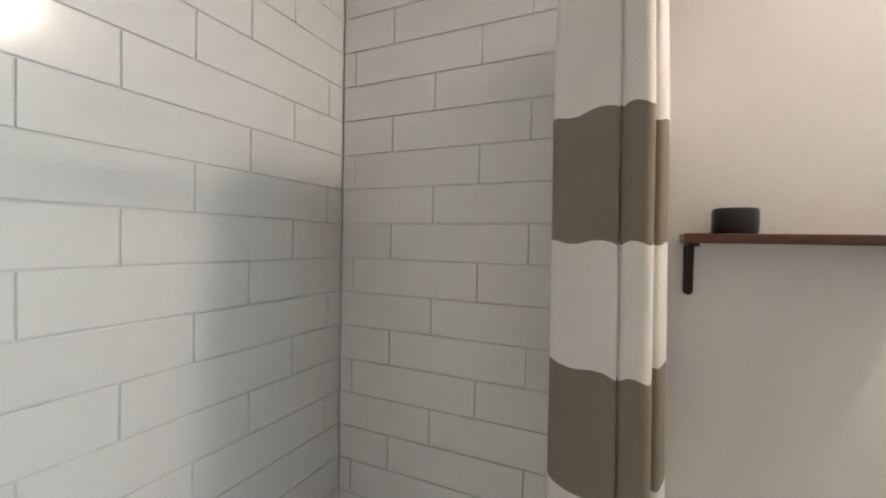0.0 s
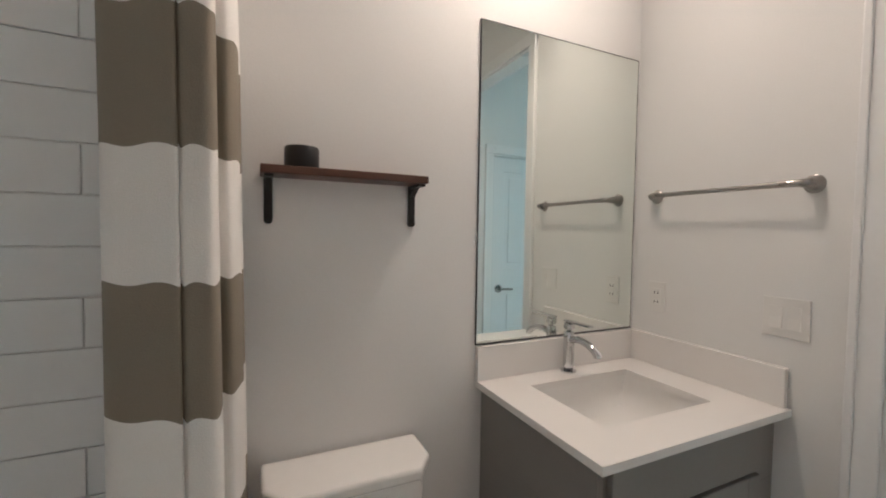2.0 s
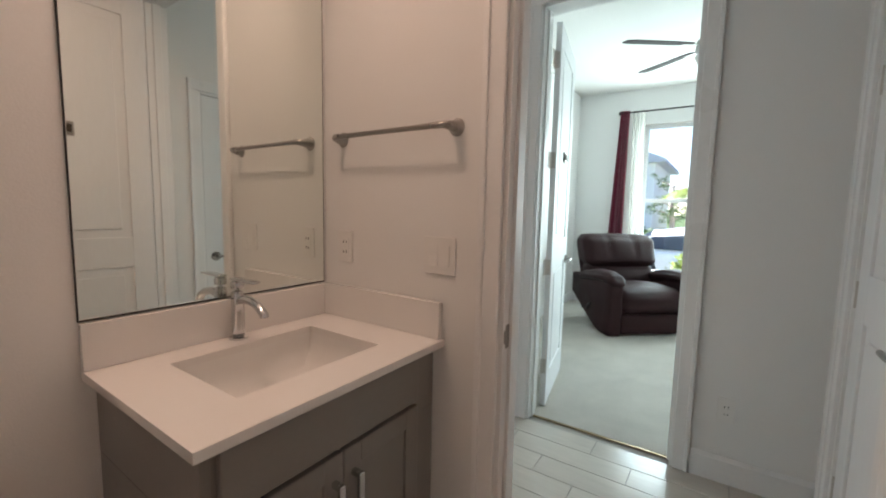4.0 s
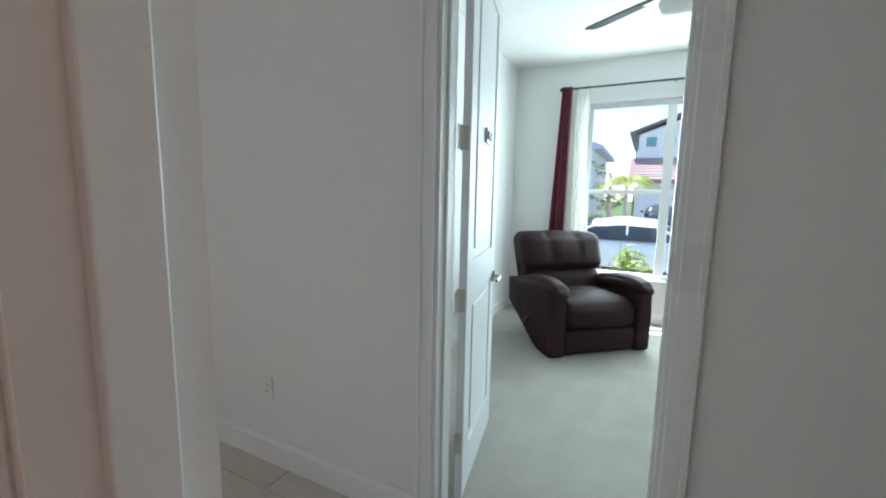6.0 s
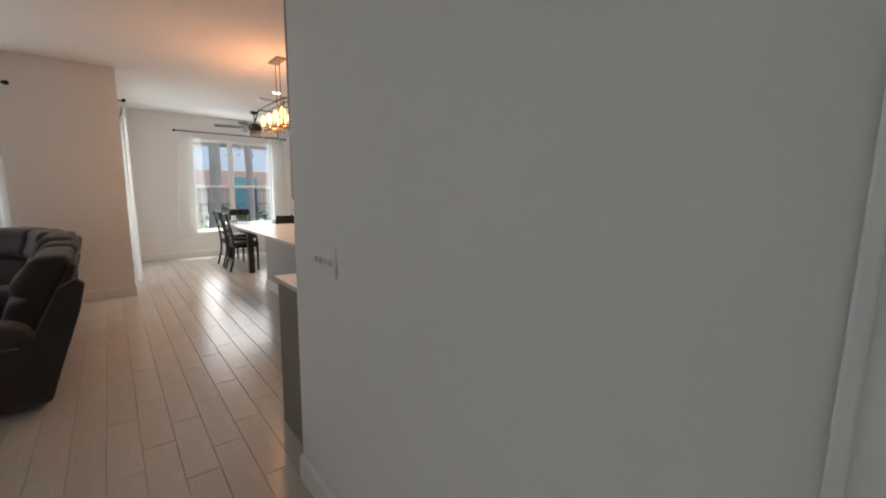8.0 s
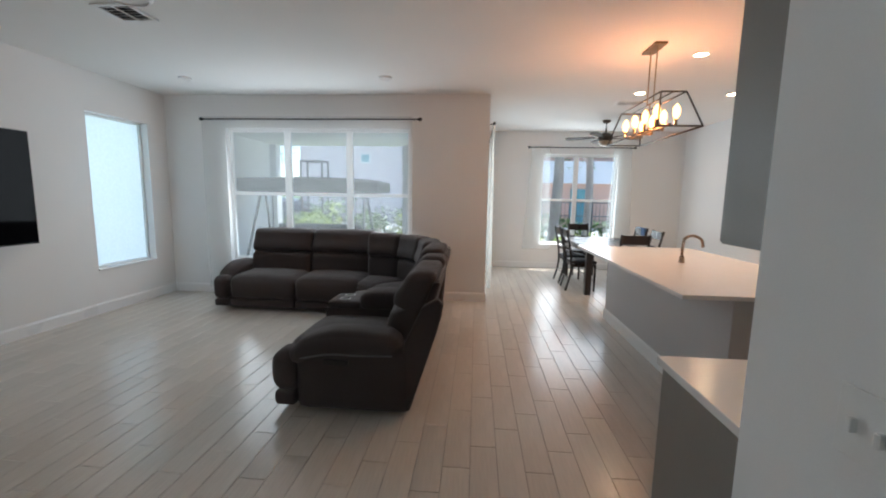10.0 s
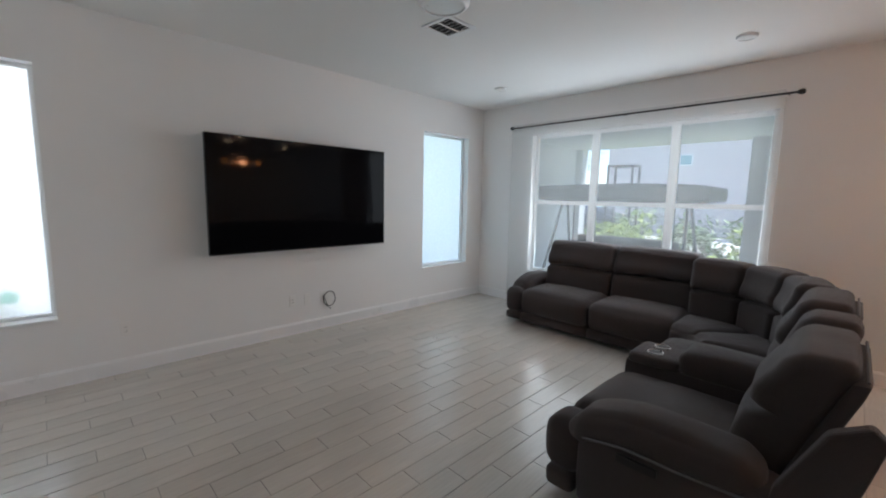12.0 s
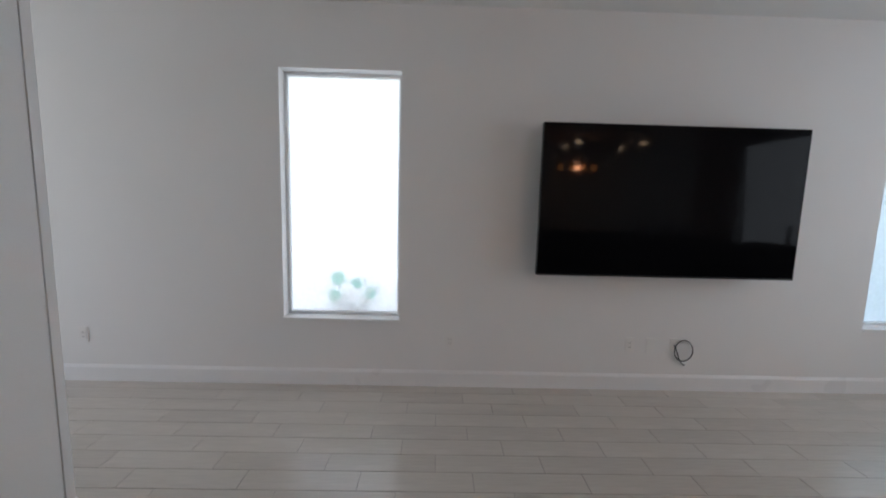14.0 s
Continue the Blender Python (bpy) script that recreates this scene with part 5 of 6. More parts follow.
# ---- outside ----
G, GE = -0.16, -0.55
bm = B()
GX = [(-400, G), (-40, G), (8.8, G), (9.6, G), (12.4, GE), (40, GE), (400, GE)]
sheet(bm, lambda u, v: Vector((GX[round(u * 6)][0], -400 + 800 * v, GX[round(u * 6)][1])), 6, 8)
setting("ground", bm, GRASS, "flat green lawn round the house", "ground")
bm = B()
box(bm, (12.6, -60, GE - 0.1), (22.5, 60, GE + 0.012))
setting("road", bm, ASPHALT, "pale concrete street", "road")
bm = B()
box(bm, (22.5, -8.0, GE - 0.1), (33.6, 2.2, GE + 0.016))
setting("pavement_driveway", bm, PATIO, "pale concrete driveway", "driveway")
# Pale paving added to reflect sunlight onto the shaded building fronts behind.
bm = B()
box(bm, (-40, 18.2, G - 0.1), (40, 25.9, G + 0.014))
setting("pavement_bounce", bm, PATIO, "pale concrete paving added to bounce sunlight onto the buildings", "pavement")
bm = B()
box(bm, (-0.4, 8.11, -0.14), (4.30, 11.3, -0.03), 0.01)
setting("pavement_patio", bm, PATIO, "concrete patio slab", "patio")
bm = B()
box(bm, (-0.4, 8.11, 2.58), (4.30, 11.3, 2.78))
setting("ceiling_patio", bm, STUCCO, "white covered patio ceiling", "ceiling")
for x in (-0.25, 2.84):
    bm = B()
    box(bm, (x - 0.12, 11.04, -0.03), (x + 0.12, 11.28, 2.58), 0.01)
    setting("column", bm, STUCCO, "square white stucco patio column", "column")
bm = B()
box(bm, (-0.4, 8.11, -0.03), (-0.25, 11.0, 2.58))
setting("wall_patio_side", bm, STUCCO, "white stucco patio side wall", "wall")


def leaves(bm, c, r, n, size, rnd, flat=1.0):
    """Small bent leaves scattered unevenly through a lumpy volume."""
    lumps = [(Vector((rnd.gauss(0, 0.55), rnd.gauss(0, 0.55), rnd.gauss(0.1, 0.5))), rnd.uniform(0.35, 0.7)) for _ in range(9)]
    for _ in range(n):
        lc, lr = rnd.choice(lumps)
        d = Vector((rnd.gauss(0, 1), rnd.gauss(0, 1), rnd.gauss(0, 1))).normalized() * lr * rnd.random() ** 0.4
        p = Vector(c) + Vector([a * b for a, b in zip(lc + d, r)])
        m = Euler((rnd.uniform(-1, 1) * flat, rnd.uniform(-1, 1) * flat, rnd.uniform(0, 6.28))).to_matrix()
        s = size * rnd.uniform(0.6, 1.3)
        a = [bm.verts.new(p + m @ Vector(q)) for q in ((-s * 0.32, 0, 0), (0, -s, 0.1 * s), (s * 0.32, 0, 0), (0, s, 0.1 * s))]
        bm.faces.new((a[0], a[1], a[2]))
        bm.faces.new((a[0], a[2], a[3]))


def shrub(label, at, r, n, size, mat, seed):
    rnd = random.Random(seed)
    o = thing("shrub", label, "shrub", at)
    bm = B()
    for _ in range(7):
        tube(bm, [(0, 0, 0), (rnd.gauss(0, r[0] * 0.3), rnd.gauss(0, r[1] * 0.3), r[2] * 0.7), (rnd.gauss(0, r[0] * 0.5), rnd.gauss(0, r[1] * 0.5), r[2] * 1.3)], [0.018, 0.012, 0.005], 5)
    part("stem", bm, BARK, o)
    bm = B()
    leaves(bm, (0, 0, r[2]), r, n, size, rnd)
    part("foliage", bm, mat, o)


def tree(label, at, h, r, n, seed, bare=0.55, trunk=0.16):
    rnd = random.Random(seed)
    o = thing("tree", label, "tree", at)
    bm = B()
    tube(bm, spline([(0, 0, 0), (rnd.gauss(0, 0.1), rnd.gauss(0, 0.1), h * 0.3), (rnd.gauss(0, 0.15), rnd.gauss(0, 0.15), h * 0.6), (0.1, 0, h)], 4), [trunk * 1.25, trunk * 1.05, trunk, trunk, trunk * 0.95, trunk * 0.9, trunk * 0.85, trunk * 0.8, trunk * 0.7, trunk * 0.6, trunk * 0.5, trunk * 0.4, trunk * 0.3], 10)
    part("trunk", bm, BARK, o)
    for k in range(9):
        z = h * rnd.uniform(0.35, 0.95)
        a = rnd.uniform(0, 6.28)
        e = Vector((math.cos(a), math.sin(a), 0.45)) * r * rnd.uniform(0.5, 1.0)
        bm = B()
        tube(bm, [(0, 0, z), Vector((0, 0, z)) + e * 0.5 + Vector((0, 0, 0.12)), Vector((0, 0, z)) + e], [trunk * 0.35, trunk * 0.2, trunk * 0.06], 6)
        part("limb", bm, BARK, o)
        bm = B()
        leaves(bm, Vector((0, 0, z)) + e, (r * 0.42, r * 0.42, r * 0.36), n // 9, 0.11, rnd)
        part("crown", bm, LEAF, o)
    return o


def palm(label, at, h, n, reach, seed):
    rnd = random.Random(seed)
    o = thing("palm", label, "palm tree", at)
    part("trunk", tube(B(), [(0, 0, 0), (0.03, 0, h * 0.5), (0, 0.03, h)], [0.13, 0.10, 0.09], 10), BARK, o)
    for k in range(n):
        a = 6.283 * k / n + rnd.uniform(-0.2, 0.2)
        up = rnd.uniform(0.1, 0.9)
        pts = [Vector((math.cos(a) * reach * t, math.sin(a) * reach * t, h + reach * (up * t - (up + 0.35) * t * t))) for t in [i / 10 for i in range(11)]]
        bm = B()
        tube(bm, pts, [0.016 - 0.0012 * i for i in range(11)], 4)
        side = Vector((-math.sin(a), math.cos(a), 0))
        for i in range(1, 10):
            for f in (0.0, 0.5):
                p = pts[i].lerp(pts[i + 1], f)
                ln = reach * 0.34 * math.sin(math.pi * min(0.98, (i + f) / 10 + 0.1))
                for s in (-1, 1):
                    q = p + side * s * ln + (pts[i + 1] - pts[i]) * 0.9 - Vector((0, 0, ln * 0.5))
                    w = (pts[i + 1] - pts[i]).normalized() * 0.03
                    bm.faces.new([bm.verts.new(v) for v in (p - w, p + w, q)])
        part("frond", bm, YLEAF, o)


def car(name, label, at, rz, paint, suv=False):
    """A car that heads along local +x; origin under its middle."""
    o = thing(name, label, "car", at, rz, "parked cars")
    up = 0.22 if suv else 0.0
    w = 0.91

    def wave(x, keys):
        for (a, p), (b, q) in zip(keys, keys[1:]):
            if x <= b:
                t = max(0.0, (x - a) / (b - a))
                return p + (q - p) * t * t * (3 - 2 * t)
        return keys[-1][1]
    deck = [(-2.32, 0.62), (-2.2, 0.93 + up), (-1.7, 1.02 + up * 0.8), (0.6, 0.97 + up * 0.7), (1.4, 0.88 + up * 0.6), (2.0, 0.75 + up * 0.4), (2.32, 0.50)]
    wide = [(-2.32, 0.70), (-1.9, 0.88), (-1.2, w), (1.2, w), (1.9, 0.86), (2.32, 0.62)]
    nx, ny = 46, 22

    def shell(u, v):
        # section from sill to sill over the deck, with a waistline and tucked sills
        x = -2.32 + 4.64 * u
        top, hw, sill = wave(x, deck), wave(x, wide), 0.22 + 0.10 * max(0, abs(x) - 1.8) / 0.5
        a = math.pi * (1 - v)
        c, q = math.cos(a), math.sin(a)
        y = hw * (abs(c) ** 0.35) * (1 if c > 0 else -1)
        z = sill + (top - sill) * min(1.0, q ** 0.55)
        return Vector((x, y * (1 - 0.06 * (1 - min(1, (z - sill) / 0.35))), z))
    bm = B()
    sheet(bm, shell, nx, ny)
    for e in (0.0, 1.0):
        bm.faces.new([bm.verts.new(shell(e, j / ny)) for j in range(ny + 1)])
    part("body", bm, paint, o, smooth=60)
    top = 1.46 + up
    tail = -2.15 if suv else -1.95
    roofline = [(tail, 0.98 + up * 0.8), (-1.45 if suv else -1.05, top - 0.07), (-0.45, top), (0.15, top - 0.04), (1.25, 0.95 + up * 0.65)]

    def cabin(u, v, lift=0.0):
        x = tail + (1.25 - tail) * u
        z1, z0 = wave(x, roofline) + lift, 0.90 + up * 0.6
        a = math.pi * (1 - v)
        c, q = math.cos(a), math.sin(a)
        z = z0 + max(0.0, z1 - z0) * min(1.0, q ** 0.6)
        y = (0.83 - 0.20 * (z - z0) / 0.55) * (abs(c) ** 0.4) * (1 if c > 0 else -1)
        return Vector((x, y, z))
    bm = B()
    sheet(bm, cabin, 30, 18)
    part("windows", bm, CARGLASS, o, "dark tinted windows")
    bm = B()
    u0, u1 = ((0.16, 0.70) if suv else (0.24, 0.70))
    sheet(bm, lambda a, b: cabin(u0 + (u1 - u0) * a, 0.155 + 0.69 * b, 0.014), 20, 12)
    for k in (0.03, 0.97):
        tube(bm, [cabin(0.5, k, 0.01), cabin(0.5, 0.5 + (k - 0.5) * 0.70, 0.012)], 0.03, 6)
        for f, g in ((0.04, u0), (0.97, u1)):
            tube(bm, [cabin(f + (g - f) * i / 6, k + (0.5 + (k - 0.5) * 0.72 - k) * i / 6, 0.012) for i in range(7)], 0.035, 6)
    part("roof", bm, paint, o)
    for x in (-1.40, 1.40):
        for s in (-1, 1):
            wh = part("wheel", cyl(B(), (x, s * 0.73, 0.33), (x, s * 0.915, 0.33), 0.40, n=28), RUBBER, o, "dark wheel arch")
            bm = B()
            lathe(bm, [(0.20, -0.02), (0.33, -0.02), (0.33, 0.02), (0.30, 0.03), (0.22, 0.03), (0.20, 0.01)], 28, Matrix.Translation((x, s * 0.91, 0.33)) @ Matrix.Rotation(-s * math.pi / 2, 4, "X"))
            part("tyre", bm, RUBBER, wh)
            bm = B()
            lathe(bm, [(0.03, 0.025), (0.21, 0.02), (0.215, 0.0), (0.0, 0.0)], 20, Matrix.Translation((x, s * 0.912, 0.33)) @ Matrix.Rotation(-s * math.pi / 2, 4, "X"))
            for k in range(7):
                a = 6.283 * k / 7
                cyl(bm, (x, s * 0.935, 0.33), (x + 0.20 * math.cos(a), s * 0.935, 0.33 + 0.20 * math.sin(a)), 0.02, n=6)
            part("rim", bm, NICKEL, wh, "grey spoked rim")
    for s in (-1, 1):
        part("headlight", rbox(B(), (1.78, s * 0.70 - 0.16, 0.585 + up * 0.4), (2.19, s * 0.70 + 0.11, 0.685 + up * 0.4), 0.045, 6, (0, 0, 0), lambda p: Vector((p.x, p.y - s * 0.35 * max(0, p.x - 1.9), p.z - 0.10 * (p.x - 1.78)))), CARGLASS, o, "dark wraparound headlight")
        part("wing_mirror", rbox(B(), (0.78, s * 0.98 - 0.09, 0.95 + up * 0.7), (0.94, s * 0.98 + 0.09, 1.08 + up * 0.7), 0.04, 5), paint, o)
        part("door_seam", box(B(), (-0.47, s * 0.902 - 0.004, 0.32), (-0.462, s * 0.902 + 0.004, 0.93)), DARKSLOT, o)
        part("door_handle", rbox(B(), (-0.35, s * 0.905 - 0.015, 0.80), (-0.15, s * 0.905 + 0.015, 0.83), 0.012, 4), paint, o)
    return o


car("parked_car", "white sedan parked at the kerb outside the bedroom", (15.3, 0.6, GE + 0.012), -90, CARWHITE)
car("parked_car", "white sport utility car on the driveway opposite", (30.3, -3.0, GE + 0.016), 180, CARWHITE)
car("parked_car", "dark sport utility car on the driveway opposite", (31.0, -0.1, GE + 0.016), 0, CARDARK, True)


def far_house():
    o = thing("house", "two-storey white house opposite with slanted roofs and a garage", "house", (36, -0.186, GE + 0.01))
    o.scale = (1.23, 1.23, 1.23)
    part("wall", box(B(), (0.6, -4.05, 0.0), (9.0, 1.35, 5.3)), STUCCO, o)
    part("wall", box(B(), (0.75, -11.0, 0.0), (9.0, -4.051, 5.3)), STUCCO, o)
    part("wall", box(B(), (-1.8, -4.0, 0.0), (0.599, 1.2, 2.9)), STUCCO, o)
    bm = B()
    prism(bm, [(1.35, 5.3), (-1.25, 6.25), (-1.25, 5.3)], "x", 0.6, 9.0)
    part("gable", bm, STUCCO, o)
    bm = B()
    prism(bm, [(-1.251, 5.3), (-1.251, 6.02), (-4.05, 5.3)], "x", 0.6, 9.0)
    part("gable", bm, STUCCO, o)
    for line in ([(1.85, 5.28), (1.85, 5.42), (-1.5, 6.67), (-1.5, 6.51)], [(-1.2, 6.02), (-1.2, 6.18), (-4.42, 5.44), (-4.42, 5.28)]):
        bm = B()
        prism(bm, line, "x", 0.1, 9.5)
        part("roof", bm, ROOFEDGE, o, "dark slanted roof edge")
    side = part("roof", prism(B(), [(-0.2, 5.02), (-0.2, 5.12), (2.6, 5.9), (2.6, 5.7)], "y", -11.4, -4.46), ROOFTILE, o, "red-brown tiled side roof")
    for k in range(6):
        x, z = -0.2 + 2.8 * k / 6, 5.125 + 0.78 * k / 6
        part("tile_row", prism(B(), [(x, z), (x, z + 0.05), (x + 0.47, z + 0.17), (x + 0.47, z + 0.12)], "y", -11.4, -4.46), ROOFTILE, side)
    part("downpipe", tube(B(), [(0.1, 1.75, 5.25), (0.45, 1.45, 4.9), (0.5, 1.42, 4.6), (0.5, 1.42, 0.1)], 0.05, 8), ROOFEDGE, o)
    lower = part("roof", prism(B(), [(-2.3, 2.46), (-2.3, 2.58), (0.6, 3.95), (0.6, 3.6)], "y", -4.5, 1.7), ROOFTILE, o, "red-brown tiled lower roof")
    for k in range(9):
        t0 = k / 9
        x, z = -2.3 + 2.9 * t0, 2.585 + 1.37 * t0
        bm = B()
        prism(bm, [(x, z), (x, z + 0.05), (x + 0.33, z + 0.165), (x + 0.33, z + 0.12)], "y", -4.5, 1.7)
        part("tile_row", bm, ROOFTILE, lower)
    part("gutter", box(B(), (-2.42, -4.5, 2.40), (-2.31, 1.7, 2.52), 0.01), ROOFEDGE, o)
    for y0, y1, z0, z1 in ((0.43, 0.97, 4.59, 5.15), (-0.52, 0.03, 4.59, 5.13), (-1.48, -0.94, 4.6, 5.13), (-2.93, -2.46, 4.27, 5.08)):
        wn_ = part("window", box(B(), (0.55, y0 - 0.06, z0 - 0.06), (0.64, y1 + 0.06, z1 + 0.06), 0.01), TRIM, o)
        part("pane", box(B(), (0.53, y0, z0), (0.56, y1, z1)), BLUEPANE, wn_)
    for y0, y1 in ((-5.0, -4.3), (-7.6, -6.6)):
        wn_ = part("window", box(B(), (0.70, y0 - 0.06, 3.63), (0.79, y1 + 0.06, 4.80), 0.01), TRIM, o)
        part("pane", box(B(), (0.68, y0, 3.69), (0.71, y1, 4.2)), BLUEPANE, wn_)
        part("pane", box(B(), (0.68, y0, 4.24), (0.71, y1, 4.74)), BLUEPANE, wn_)
    gd = part("garage_door", box(B(), (-1.86, -3.5, 0.0), (-1.79, 0.6, 2.15), 0.01), TRIM, o)
    for k in range(1, 4):
        part("groove", box(B(), (-1.872, -3.5, k * 0.54 - 0.012), (-1.859, 0.6, k * 0.54 + 0.012)), PLASTIC, gd)


far_house()
hb = thing("house", "pale blue-grey neighbouring house with a sloping roof", "house", (33, 7.2, GE))
hb.scale = (1.2, 1.2, 1.2)
part("wall", box(B(), (0, -2.6, 0), (8, 8, 4.6)), STUCCO, hb)
part("roof", prism(B(), [(-3.1, 4.3), (-3.1, 4.5), (2.0, 6.6), (8.5, 4.5), (8.5, 4.3)], "x", -0.5, 8.5), material("pale_grey_roof", (0.45, 0.47, 0.52), 0.8, vary=0.1, scale=2, grain=30, bump=0.2), hb)
for y in (-1.6, 0.4):
    w_ = part("window", box(B(), (-0.05, y, 2.9), (0.02, y + 0.9, 3.9), 0.01), TRIM, hb)
    part("pane", box(B(), (-0.07, y + 0.06, 2.96), (-0.045, y + 0.84, 3.84)), BLUEPANE, w_)
palm("small yellow-green palm across the street", (26.0, 1.55, GE), 2.85, 20, 1.6, 5)
tree("leafy green tree beside the house opposite", (28.6, 2.55, GE), 3.4, 1.0, 900, 70)
palm("small yellow-green palm by the far driveway", (27.5, -6.2, GE), 2.9, 14, 1.4, 6)
shrub("dark green hedge across the street", (25.2, 3.6, GE), (0.8, 1.6, 0.55), 900, 0.12, LEAF, 11)
shrub("leafy green shrub under the bedroom window", (9.75, 0.82, G), (0.22, 0.30, 0.42), 420, 0.055, YLEAF, 12)
shrub("low green shrub under the bedroom window", (9.75, 0.05, G), (0.22, 0.32, 0.30), 350, 0.05, YLEAF, 13)
shrub("low green shrub under the bedroom window", (9.8, -0.75, G), (0.25, 0.35, 0.30), 350, 0.05, YLEAF, 14)

rnd = random.Random(9)
fr = thing("shrub", "blurred green leaves pressed against the frosted window", "shrub", (-0.352, 2.5, G))
part("stem", tube(B(), [(-0.06, -0.05, 0), (-0.05, 0.0, 0.4), (-0.02, 0.03, 0.8)], [0.008, 0.005, 0.003], 6), BARK, fr)
for y, z, s in ((-0.06, 1.00, 0.058), (-0.09, 0.86, 0.048), (0.09, 0.96, 0.045), (0.20, 0.88, 0.05)):
    part("leaf", lathe(B(), [(0.0, -0.002), (s * 0.7, -0.001), (s, 0.0), (s * 0.7, 0.001), (0.0, 0.003)], 14, pose(0.012, y, z, rnd.uniform(-5, 5), 86, 0)), TEAL, fr)

fb = thing("shrub", "leafy green bush standing close outside the frosted window", "shrub", (-0.43, 2.55, G))
bm = B()
leaves(bm, (0, 0.05, 0.60), (0.022, 0.34, 0.30), 420, 0.045, rnd, 0.5)
part("foliage", bm, LEAF, fb)
part("stem", tube(B(), [(0, 0, 0), (0.02, 0.04, 0.3), (0, 0.06, 0.65)], [0.012, 0.009, 0.004], 6), BARK, fb)

# beyond the dining nook
for i, (x, y, t) in enumerate(((6.80, 15.6, 0.17), (7.93, 15.8, 0.12), (10.4, 18.5, 0.2))):
    tree("tall pale-barked tree behind the dining window", (x, y, G), 7.5, 1.9, 700, 20 + i, trunk=t)
FENCE = material("grey_metal_fence", (0.12, 0.12, 0.12), 0.5, vary=0.1, bump=0)
fe = thing("fence", "dark metal garden fence", "fence", (3.0, 17.6, G))
for k in range(9):
    part("post", box(B(), (k * 1.4 - 0.03, -0.03, 0), (k * 1.4 + 0.03, 0.03, 1.65), 0.004), FENCE, fe)
for z in (0.2, 1.0, 1.5):
    part("rail", box(B(), (0.03, -0.018, z), (11.17, 0.018, z + 0.04)), FENCE, fe)
for k in range(80):
    if k % 10:
        part("picket", box(B(), (k * 0.14 - 0.008, -0.008, 0.1), (k * 0.14 + 0.008, 0.008, 1.62)), FENCE, fe)
for i in range(5):
    shrub("dark green hedge along the fence", (4.4 + i * 1.7, 16.9, G), (0.9, 0.4, 0.55), 500, 0.10, LEAF, 30 + i)
for i in range(6):
    shrub("bright yellow-green shrub under the dining window", (5.0 + i * 0.62, 12.5 + 0.15 * (i % 2), G), (0.33, 0.28, 0.36), 320, 0.06, YLEAF, 40 + i)
ap = thing("apartment_building", "terracotta and white stucco building behind trees", "building", (2.0, 26.0, G))
part("wall", box(B(), (0, 0, 0), (20, 8, 2.52)), ORANGE, ap)
part("wall", box(B(), (-0.0, -0.2, 2.52), (20, 8, 3.75)), STUCCO, ap)
part("wall", box(B(), (0, 0.3, 3.75), (20, 8, 7.0)), ORANGE, ap)
part("roof", box(B(), (-0.5, -0.6, 7.0), (20.5, 8.5, 7.3)), ROOFEDGE, ap)
for k in range(6):
    w_ = part("window", box(B(), (1.2 + 3.1 * k, 0.22, 4.6), (2.8 + 3.1 * k, 0.31, 6.0), 0.01), TRIM, ap)
    part("pane", box(B(), (1.28 + 3.1 * k, 0.20, 4.68), (2.72 + 3.1 * k, 0.225, 5.92)), BLUEPANE, w_)
part("door", box(B(), (7.65, -0.06, 0.0), (8.9, 0.01, 2.2), 0.01), BLUEPANE, ap, "teal door")

# patio furniture and the view beyond
sw = thing("garden_swing", "grey canopied garden swing standing on the patio", "garden swing", (1.25, 9.75, -0.03))
bm = B()
rbox(bm, (-1.38, -0.55, 1.56), (1.38, 0.55, 1.80), 0.08, 9, (0, 0, 0.05))
part("canopy", bm, FABGREY, sw)
for x in (-1.0, 1.0):
    for y0, y1 in ((-0.60, -0.06), (0.60, 0.06)):
        part("leg", tube(B(), [(x - 0.12 * (1 if x < 0 else -1), y0, 0.0), (x, y1, 1.60)], 0.024, 10), FABGREY, sw)
part("crossbar", cyl(B(), (-1.05, 0, 1.56), (1.05, 0, 1.56), 0.022, n=10), FABGREY, sw)
bm = B()
rbox(bm, (-0.85, -0.27, 0.42), (0.85, 0.27, 0.52), 0.04, 7)
part("seat", bm, FABGREY, sw)
bm = B()
rbox(bm, (-0.85, 0.22, 0.50), (0.85, 0.32, 0.95), 0.04, 7)
part("backrest", bm, FABGREY, sw)
for x in (-0.82, 0.82):
    part("hanger", cyl(B(), (x, 0.0, 0.5), (x, 0.0, 1.56), 0.008, n=6), BLACK, sw)
for i in range(7):
    shrub("leafy green shrub beyond the patio", (-1.2 + i * 0.95, 12.4 + 0.3 * (i % 2), G), (0.55, 0.45, 0.66), 620, 0.08, YLEAF if i % 3 else LEAF, 60 + i)
gf = thing("pergola", "small dark metal pergola standing beyond the patio", "pergola", (-0.65, 14.5, G))
for x in (-0.33, 0.33):
    for y in (-0.25, 0.25):
        part("post", box(B(), (x - 0.025, y - 0.025, 0.0), (x + 0.025, y + 0.025, 2.68), 0.004), BLACK, gf)
for y in (-0.25, 0.25):
    for z in (1.9, 2.63):
        part("rail", box(B(), (-0.305, y - 0.02, z), (0.305, y + 0.02, z + 0.045), 0.004), BLACK, gf)
for x in (-0.33, 0.33):
    part("rail", box(B(), (x - 0.02, -0.225, 2.635), (x + 0.02, 0.225, 2.675), 0.004), BLACK, gf)
PINKSTUCCO = material("pinkish_stucco", (0.60, 0.53, 0.52), 0.9, vary=0.06, scale=1.2, grain=40, bump=0.3)
WBX = -6.6
for i, (x, y) in enumerate(((-7.6, 24.4), (-10.2, 26.0))):
    tree("green leafy tree beyond the added paving", (x, y, G), 6.0, 1.7, 700, 90 + i)
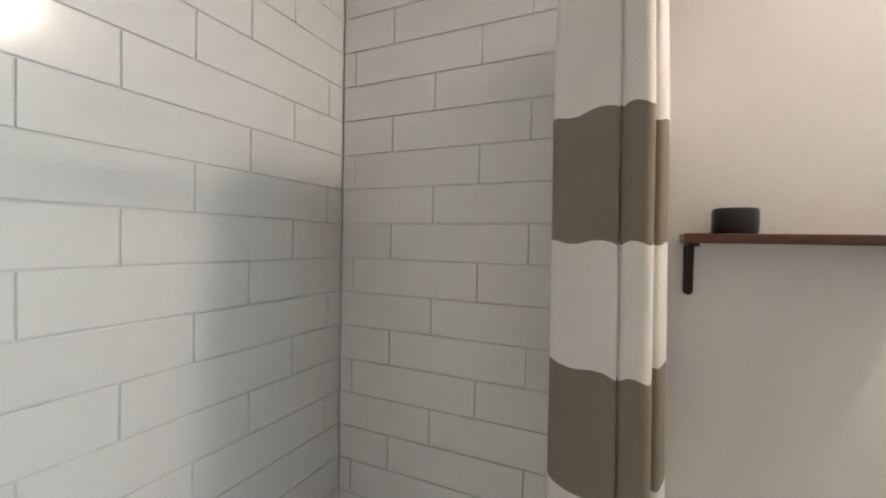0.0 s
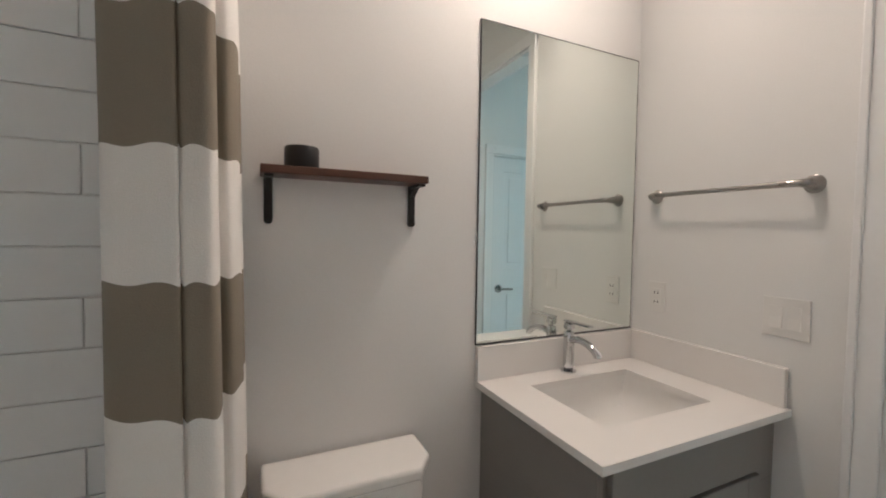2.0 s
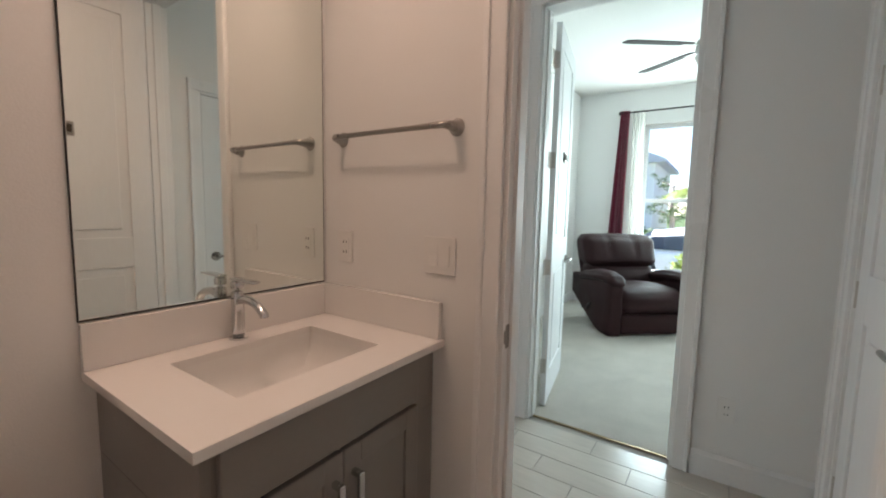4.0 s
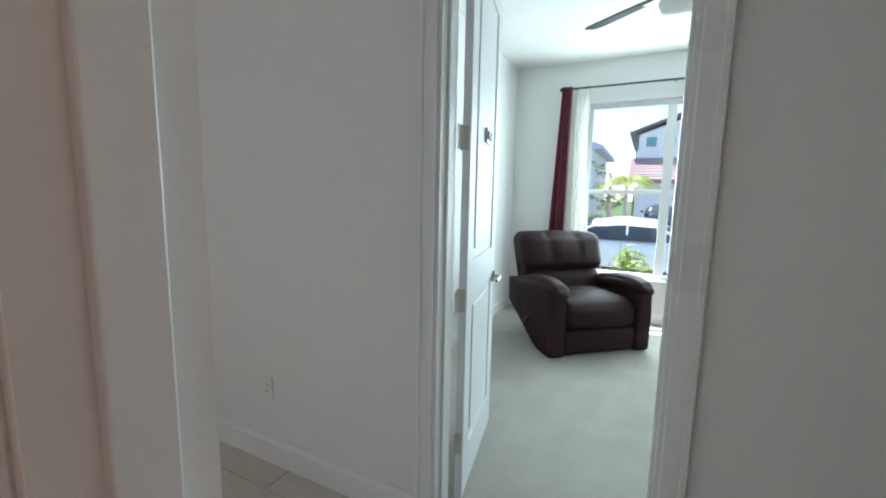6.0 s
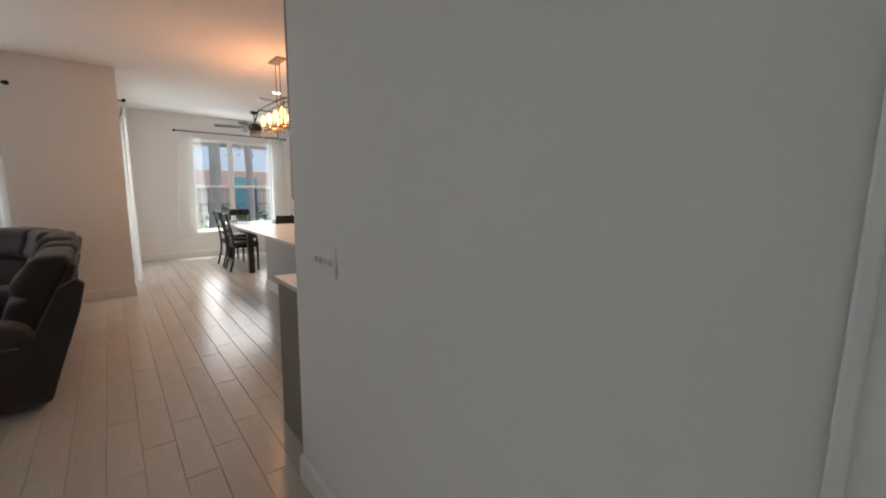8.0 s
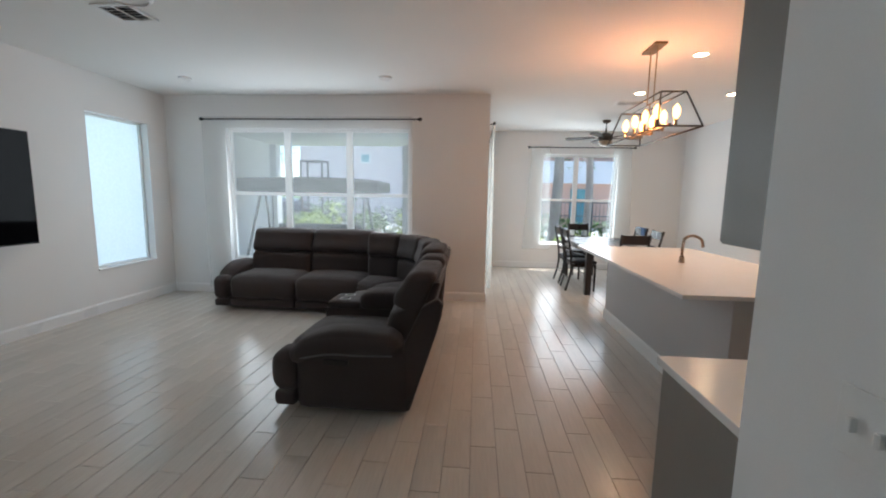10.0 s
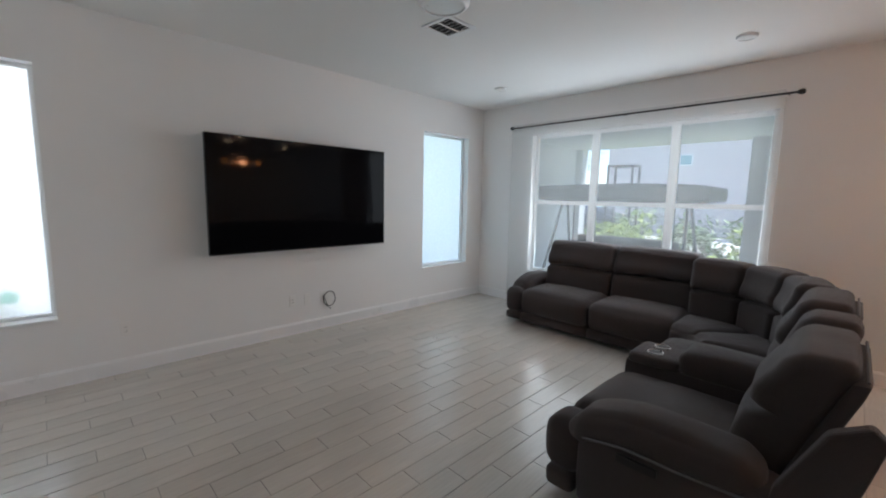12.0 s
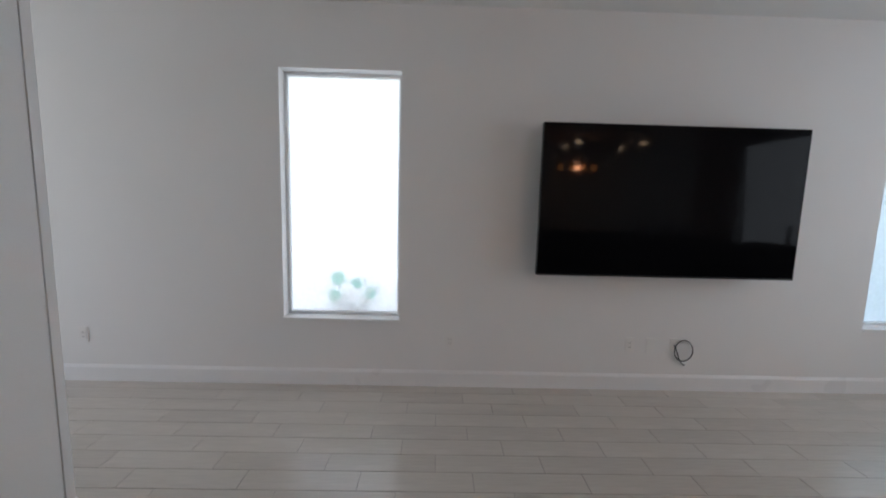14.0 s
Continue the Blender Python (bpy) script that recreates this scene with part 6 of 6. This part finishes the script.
for i in range(6):
    shrub("dark green hedge beyond the patio shrubs", (-9.0 + i * 1.9, 17.4, G), (1.1, 0.5, 0.55), 600, 0.11, LEAF, 80 + i)
wb = thing("apartment_building", "long pinkish stucco building beyond the patio", "building", (WBX, 27.0, G))
part("wall", box(B(), (0, 0, 0), (0.4 - WBX, 8, 6.5)), PINKSTUCCO, wb)
part("roof", box(B(), (-0.4, -0.5, 6.5), (0.8 - WBX, 8.5, 6.8)), ROOFEDGE, wb)
for k in (1,):
    w_ = part("window", box(B(), (0.7 + 3.1 * k, -0.06, 3.6), (1.3 + 3.1 * k, 0.02, 4.2), 0.01), TRIM, wb)
    part("pane", box(B(), (0.76 + 3.1 * k, -0.08, 3.66), (1.24 + 3.1 * k, -0.055, 4.14)), BLUEPANE, w_)
for i, x in enumerate((-4.5, -9.5)):
    car("parked_car", "car parked beyond the garden", (x, 21.5, G), 0, CARWHITE if i else CARDARK)

# ---- pieces of the setting: wall tiles and floor planks ----
TW, TH, GAP = 0.451, 0.1163, 0.0035


def tile_mesh(name, w, h, t=0.007):
    bm = B()
    box(bm, (0, 0, 0), (w, t, h), 0.0015, 1)
    return mesh_of(name, bm, TILE)


SHARED = {}


def lay_tile(parent, m, w, h):
    key = (round(w, 3), round(h, 3))
    if key not in SHARED:
        SHARED[key] = tile_mesh("tile", *key)
    ob = new("tile", SHARED[key])
    ob.parent = parent
    ob.matrix_world = m


def tile_wall(parent, a0, a1, z0, z1, first, place):
    k0 = math.floor((z0 - 1.679) / TH)
    for k in range(k0, 40):
        lo, hi = max(z0, 1.679 + k * TH), min(z1, 1.679 + (k + 1) * TH)
        if hi - lo < 0.02:
            continue
        s = first + 0.1503 * ((k - 1) % 3)
        s -= TW * math.ceil((s - a0) / TW)
        while s < a1:
            x0, x1 = max(s, a0), min(s + TW, a1)
            if x1 - x0 > 0.02:
                lay_tile(parent, place(x0 + GAP / 2, lo + GAP / 2), x1 - x0 - GAP, hi - lo - GAP)
            s += TW


north_back = setting("wall_tile_bed_north", box(B(), (1.268, 1.573, 0.46), (2.085, 1.5795, H - 0.002)), GROUT, "white glazed subway tiles on the shower end wall", "tiled wall")
tile_wall(north_back, 1.270, 2.085, 0.47, H - 0.004, 1.47, lambda a, z: pose(a, 1.5675, z))
west_back = setting("wall_tile_bed_west", box(B(), (1.2585, -0.058, 0.46), (1.2625, 1.5725, H - 0.002)), GROUT, "white glazed subway tiles on the long tub wall", "tiled wall")
tile_wall(west_back, -0.056, 1.566, 0.47, H - 0.004, 0.895, lambda a, z: pose(1.267, a, z, 0, 0, 90))
south_back = setting("wall_tile_bed_south", box(B(), (1.268, -0.0595, 0.46), (2.085, -0.053, H - 0.002)), GROUT, "white glazed subway tiles on the shower wall", "tiled wall")
tile_wall(south_back, 1.270, 2.085, 0.47, H - 0.004, 1.47, lambda a, z: pose(a, -0.0605, z))

PW, PL, JG = 0.1524, 0.6096, 0.0032
bm = B()
box(bm, (JG / 2, JG / 2, -0.010), (PW - JG / 2, PL - JG / 2, 0.0), 0.0012, 1)
plank = mesh_of("plank", bm, PLANK)
rest = []
count = 0
k0, k1 = math.floor((-0.20 - 0.84) / PW), math.ceil((8.55 - 0.84) / PW)
for k in range(k0, k1):
    x = 0.84 + k * PW
    y0, y1 = (-3.2, 7.91) if x + PW / 2 < 4.495 else (-3.2, 11.0) if x + PW / 2 < 5.02 else (3.1, 11.0)
    s = 2.84 + (PL / 3) * (k % 3)
    s -= PL * math.ceil((s - y0) / PL)
    while s < y1:
        whole = s >= y0 and s + PL <= y1 and x >= -0.20 and x + PW <= 8.55
        if whole and count < 300 and 0.1 < x < 4.9 and 2.1 < s < 7.2:
            ob = new("plank", plank)
            ob.parent = floor
            ob.location = (x, s, 0)
            count += 1
        else:
            rest.append((max(x, -0.20), max(s, y0), min(x + PW, 8.55), min(s + PL, y1)))
        s += PL
verts, faces = [], []
for x0, y0, x1, y1 in rest:
    if x1 - x0 < 0.01 or y1 - y0 < 0.01:
        continue
    i = len(verts)
    a, b = JG / 2, JG / 2 + 0.0012
    verts += [(x0 + a, y0 + a, -0.0012), (x1 - a, y0 + a, -0.0012), (x1 - a, y1 - a, -0.0012), (x0 + a, y1 - a, -0.0012), (x0 + b, y0 + b, 0), (x1 - b, y0 + b, 0), (x1 - b, y1 - b, 0), (x0 + b, y1 - b, 0),
              (x0 + a, y0 + a, -0.01), (x1 - a, y0 + a, -0.01), (x1 - a, y1 - a, -0.01), (x0 + a, y1 - a, -0.01)]
    faces += [(i + 4, i + 5, i + 6, i + 7)] + [(i + j, i + (j + 1) % 4, i + 4 + (j + 1) % 4, i + 4 + j) for j in range(4)] + [(i + 8 + j, i + 8 + (j + 1) % 4, i + (j + 1) % 4, i + j) for j in range(4)]
me = bpy.data.meshes.new("planks")
me.from_pydata(verts, [], faces)
me.materials.append(PLANKS)
ob = new("planks", me)
ob.parent = floor
tagged(ob, kind="stuff")
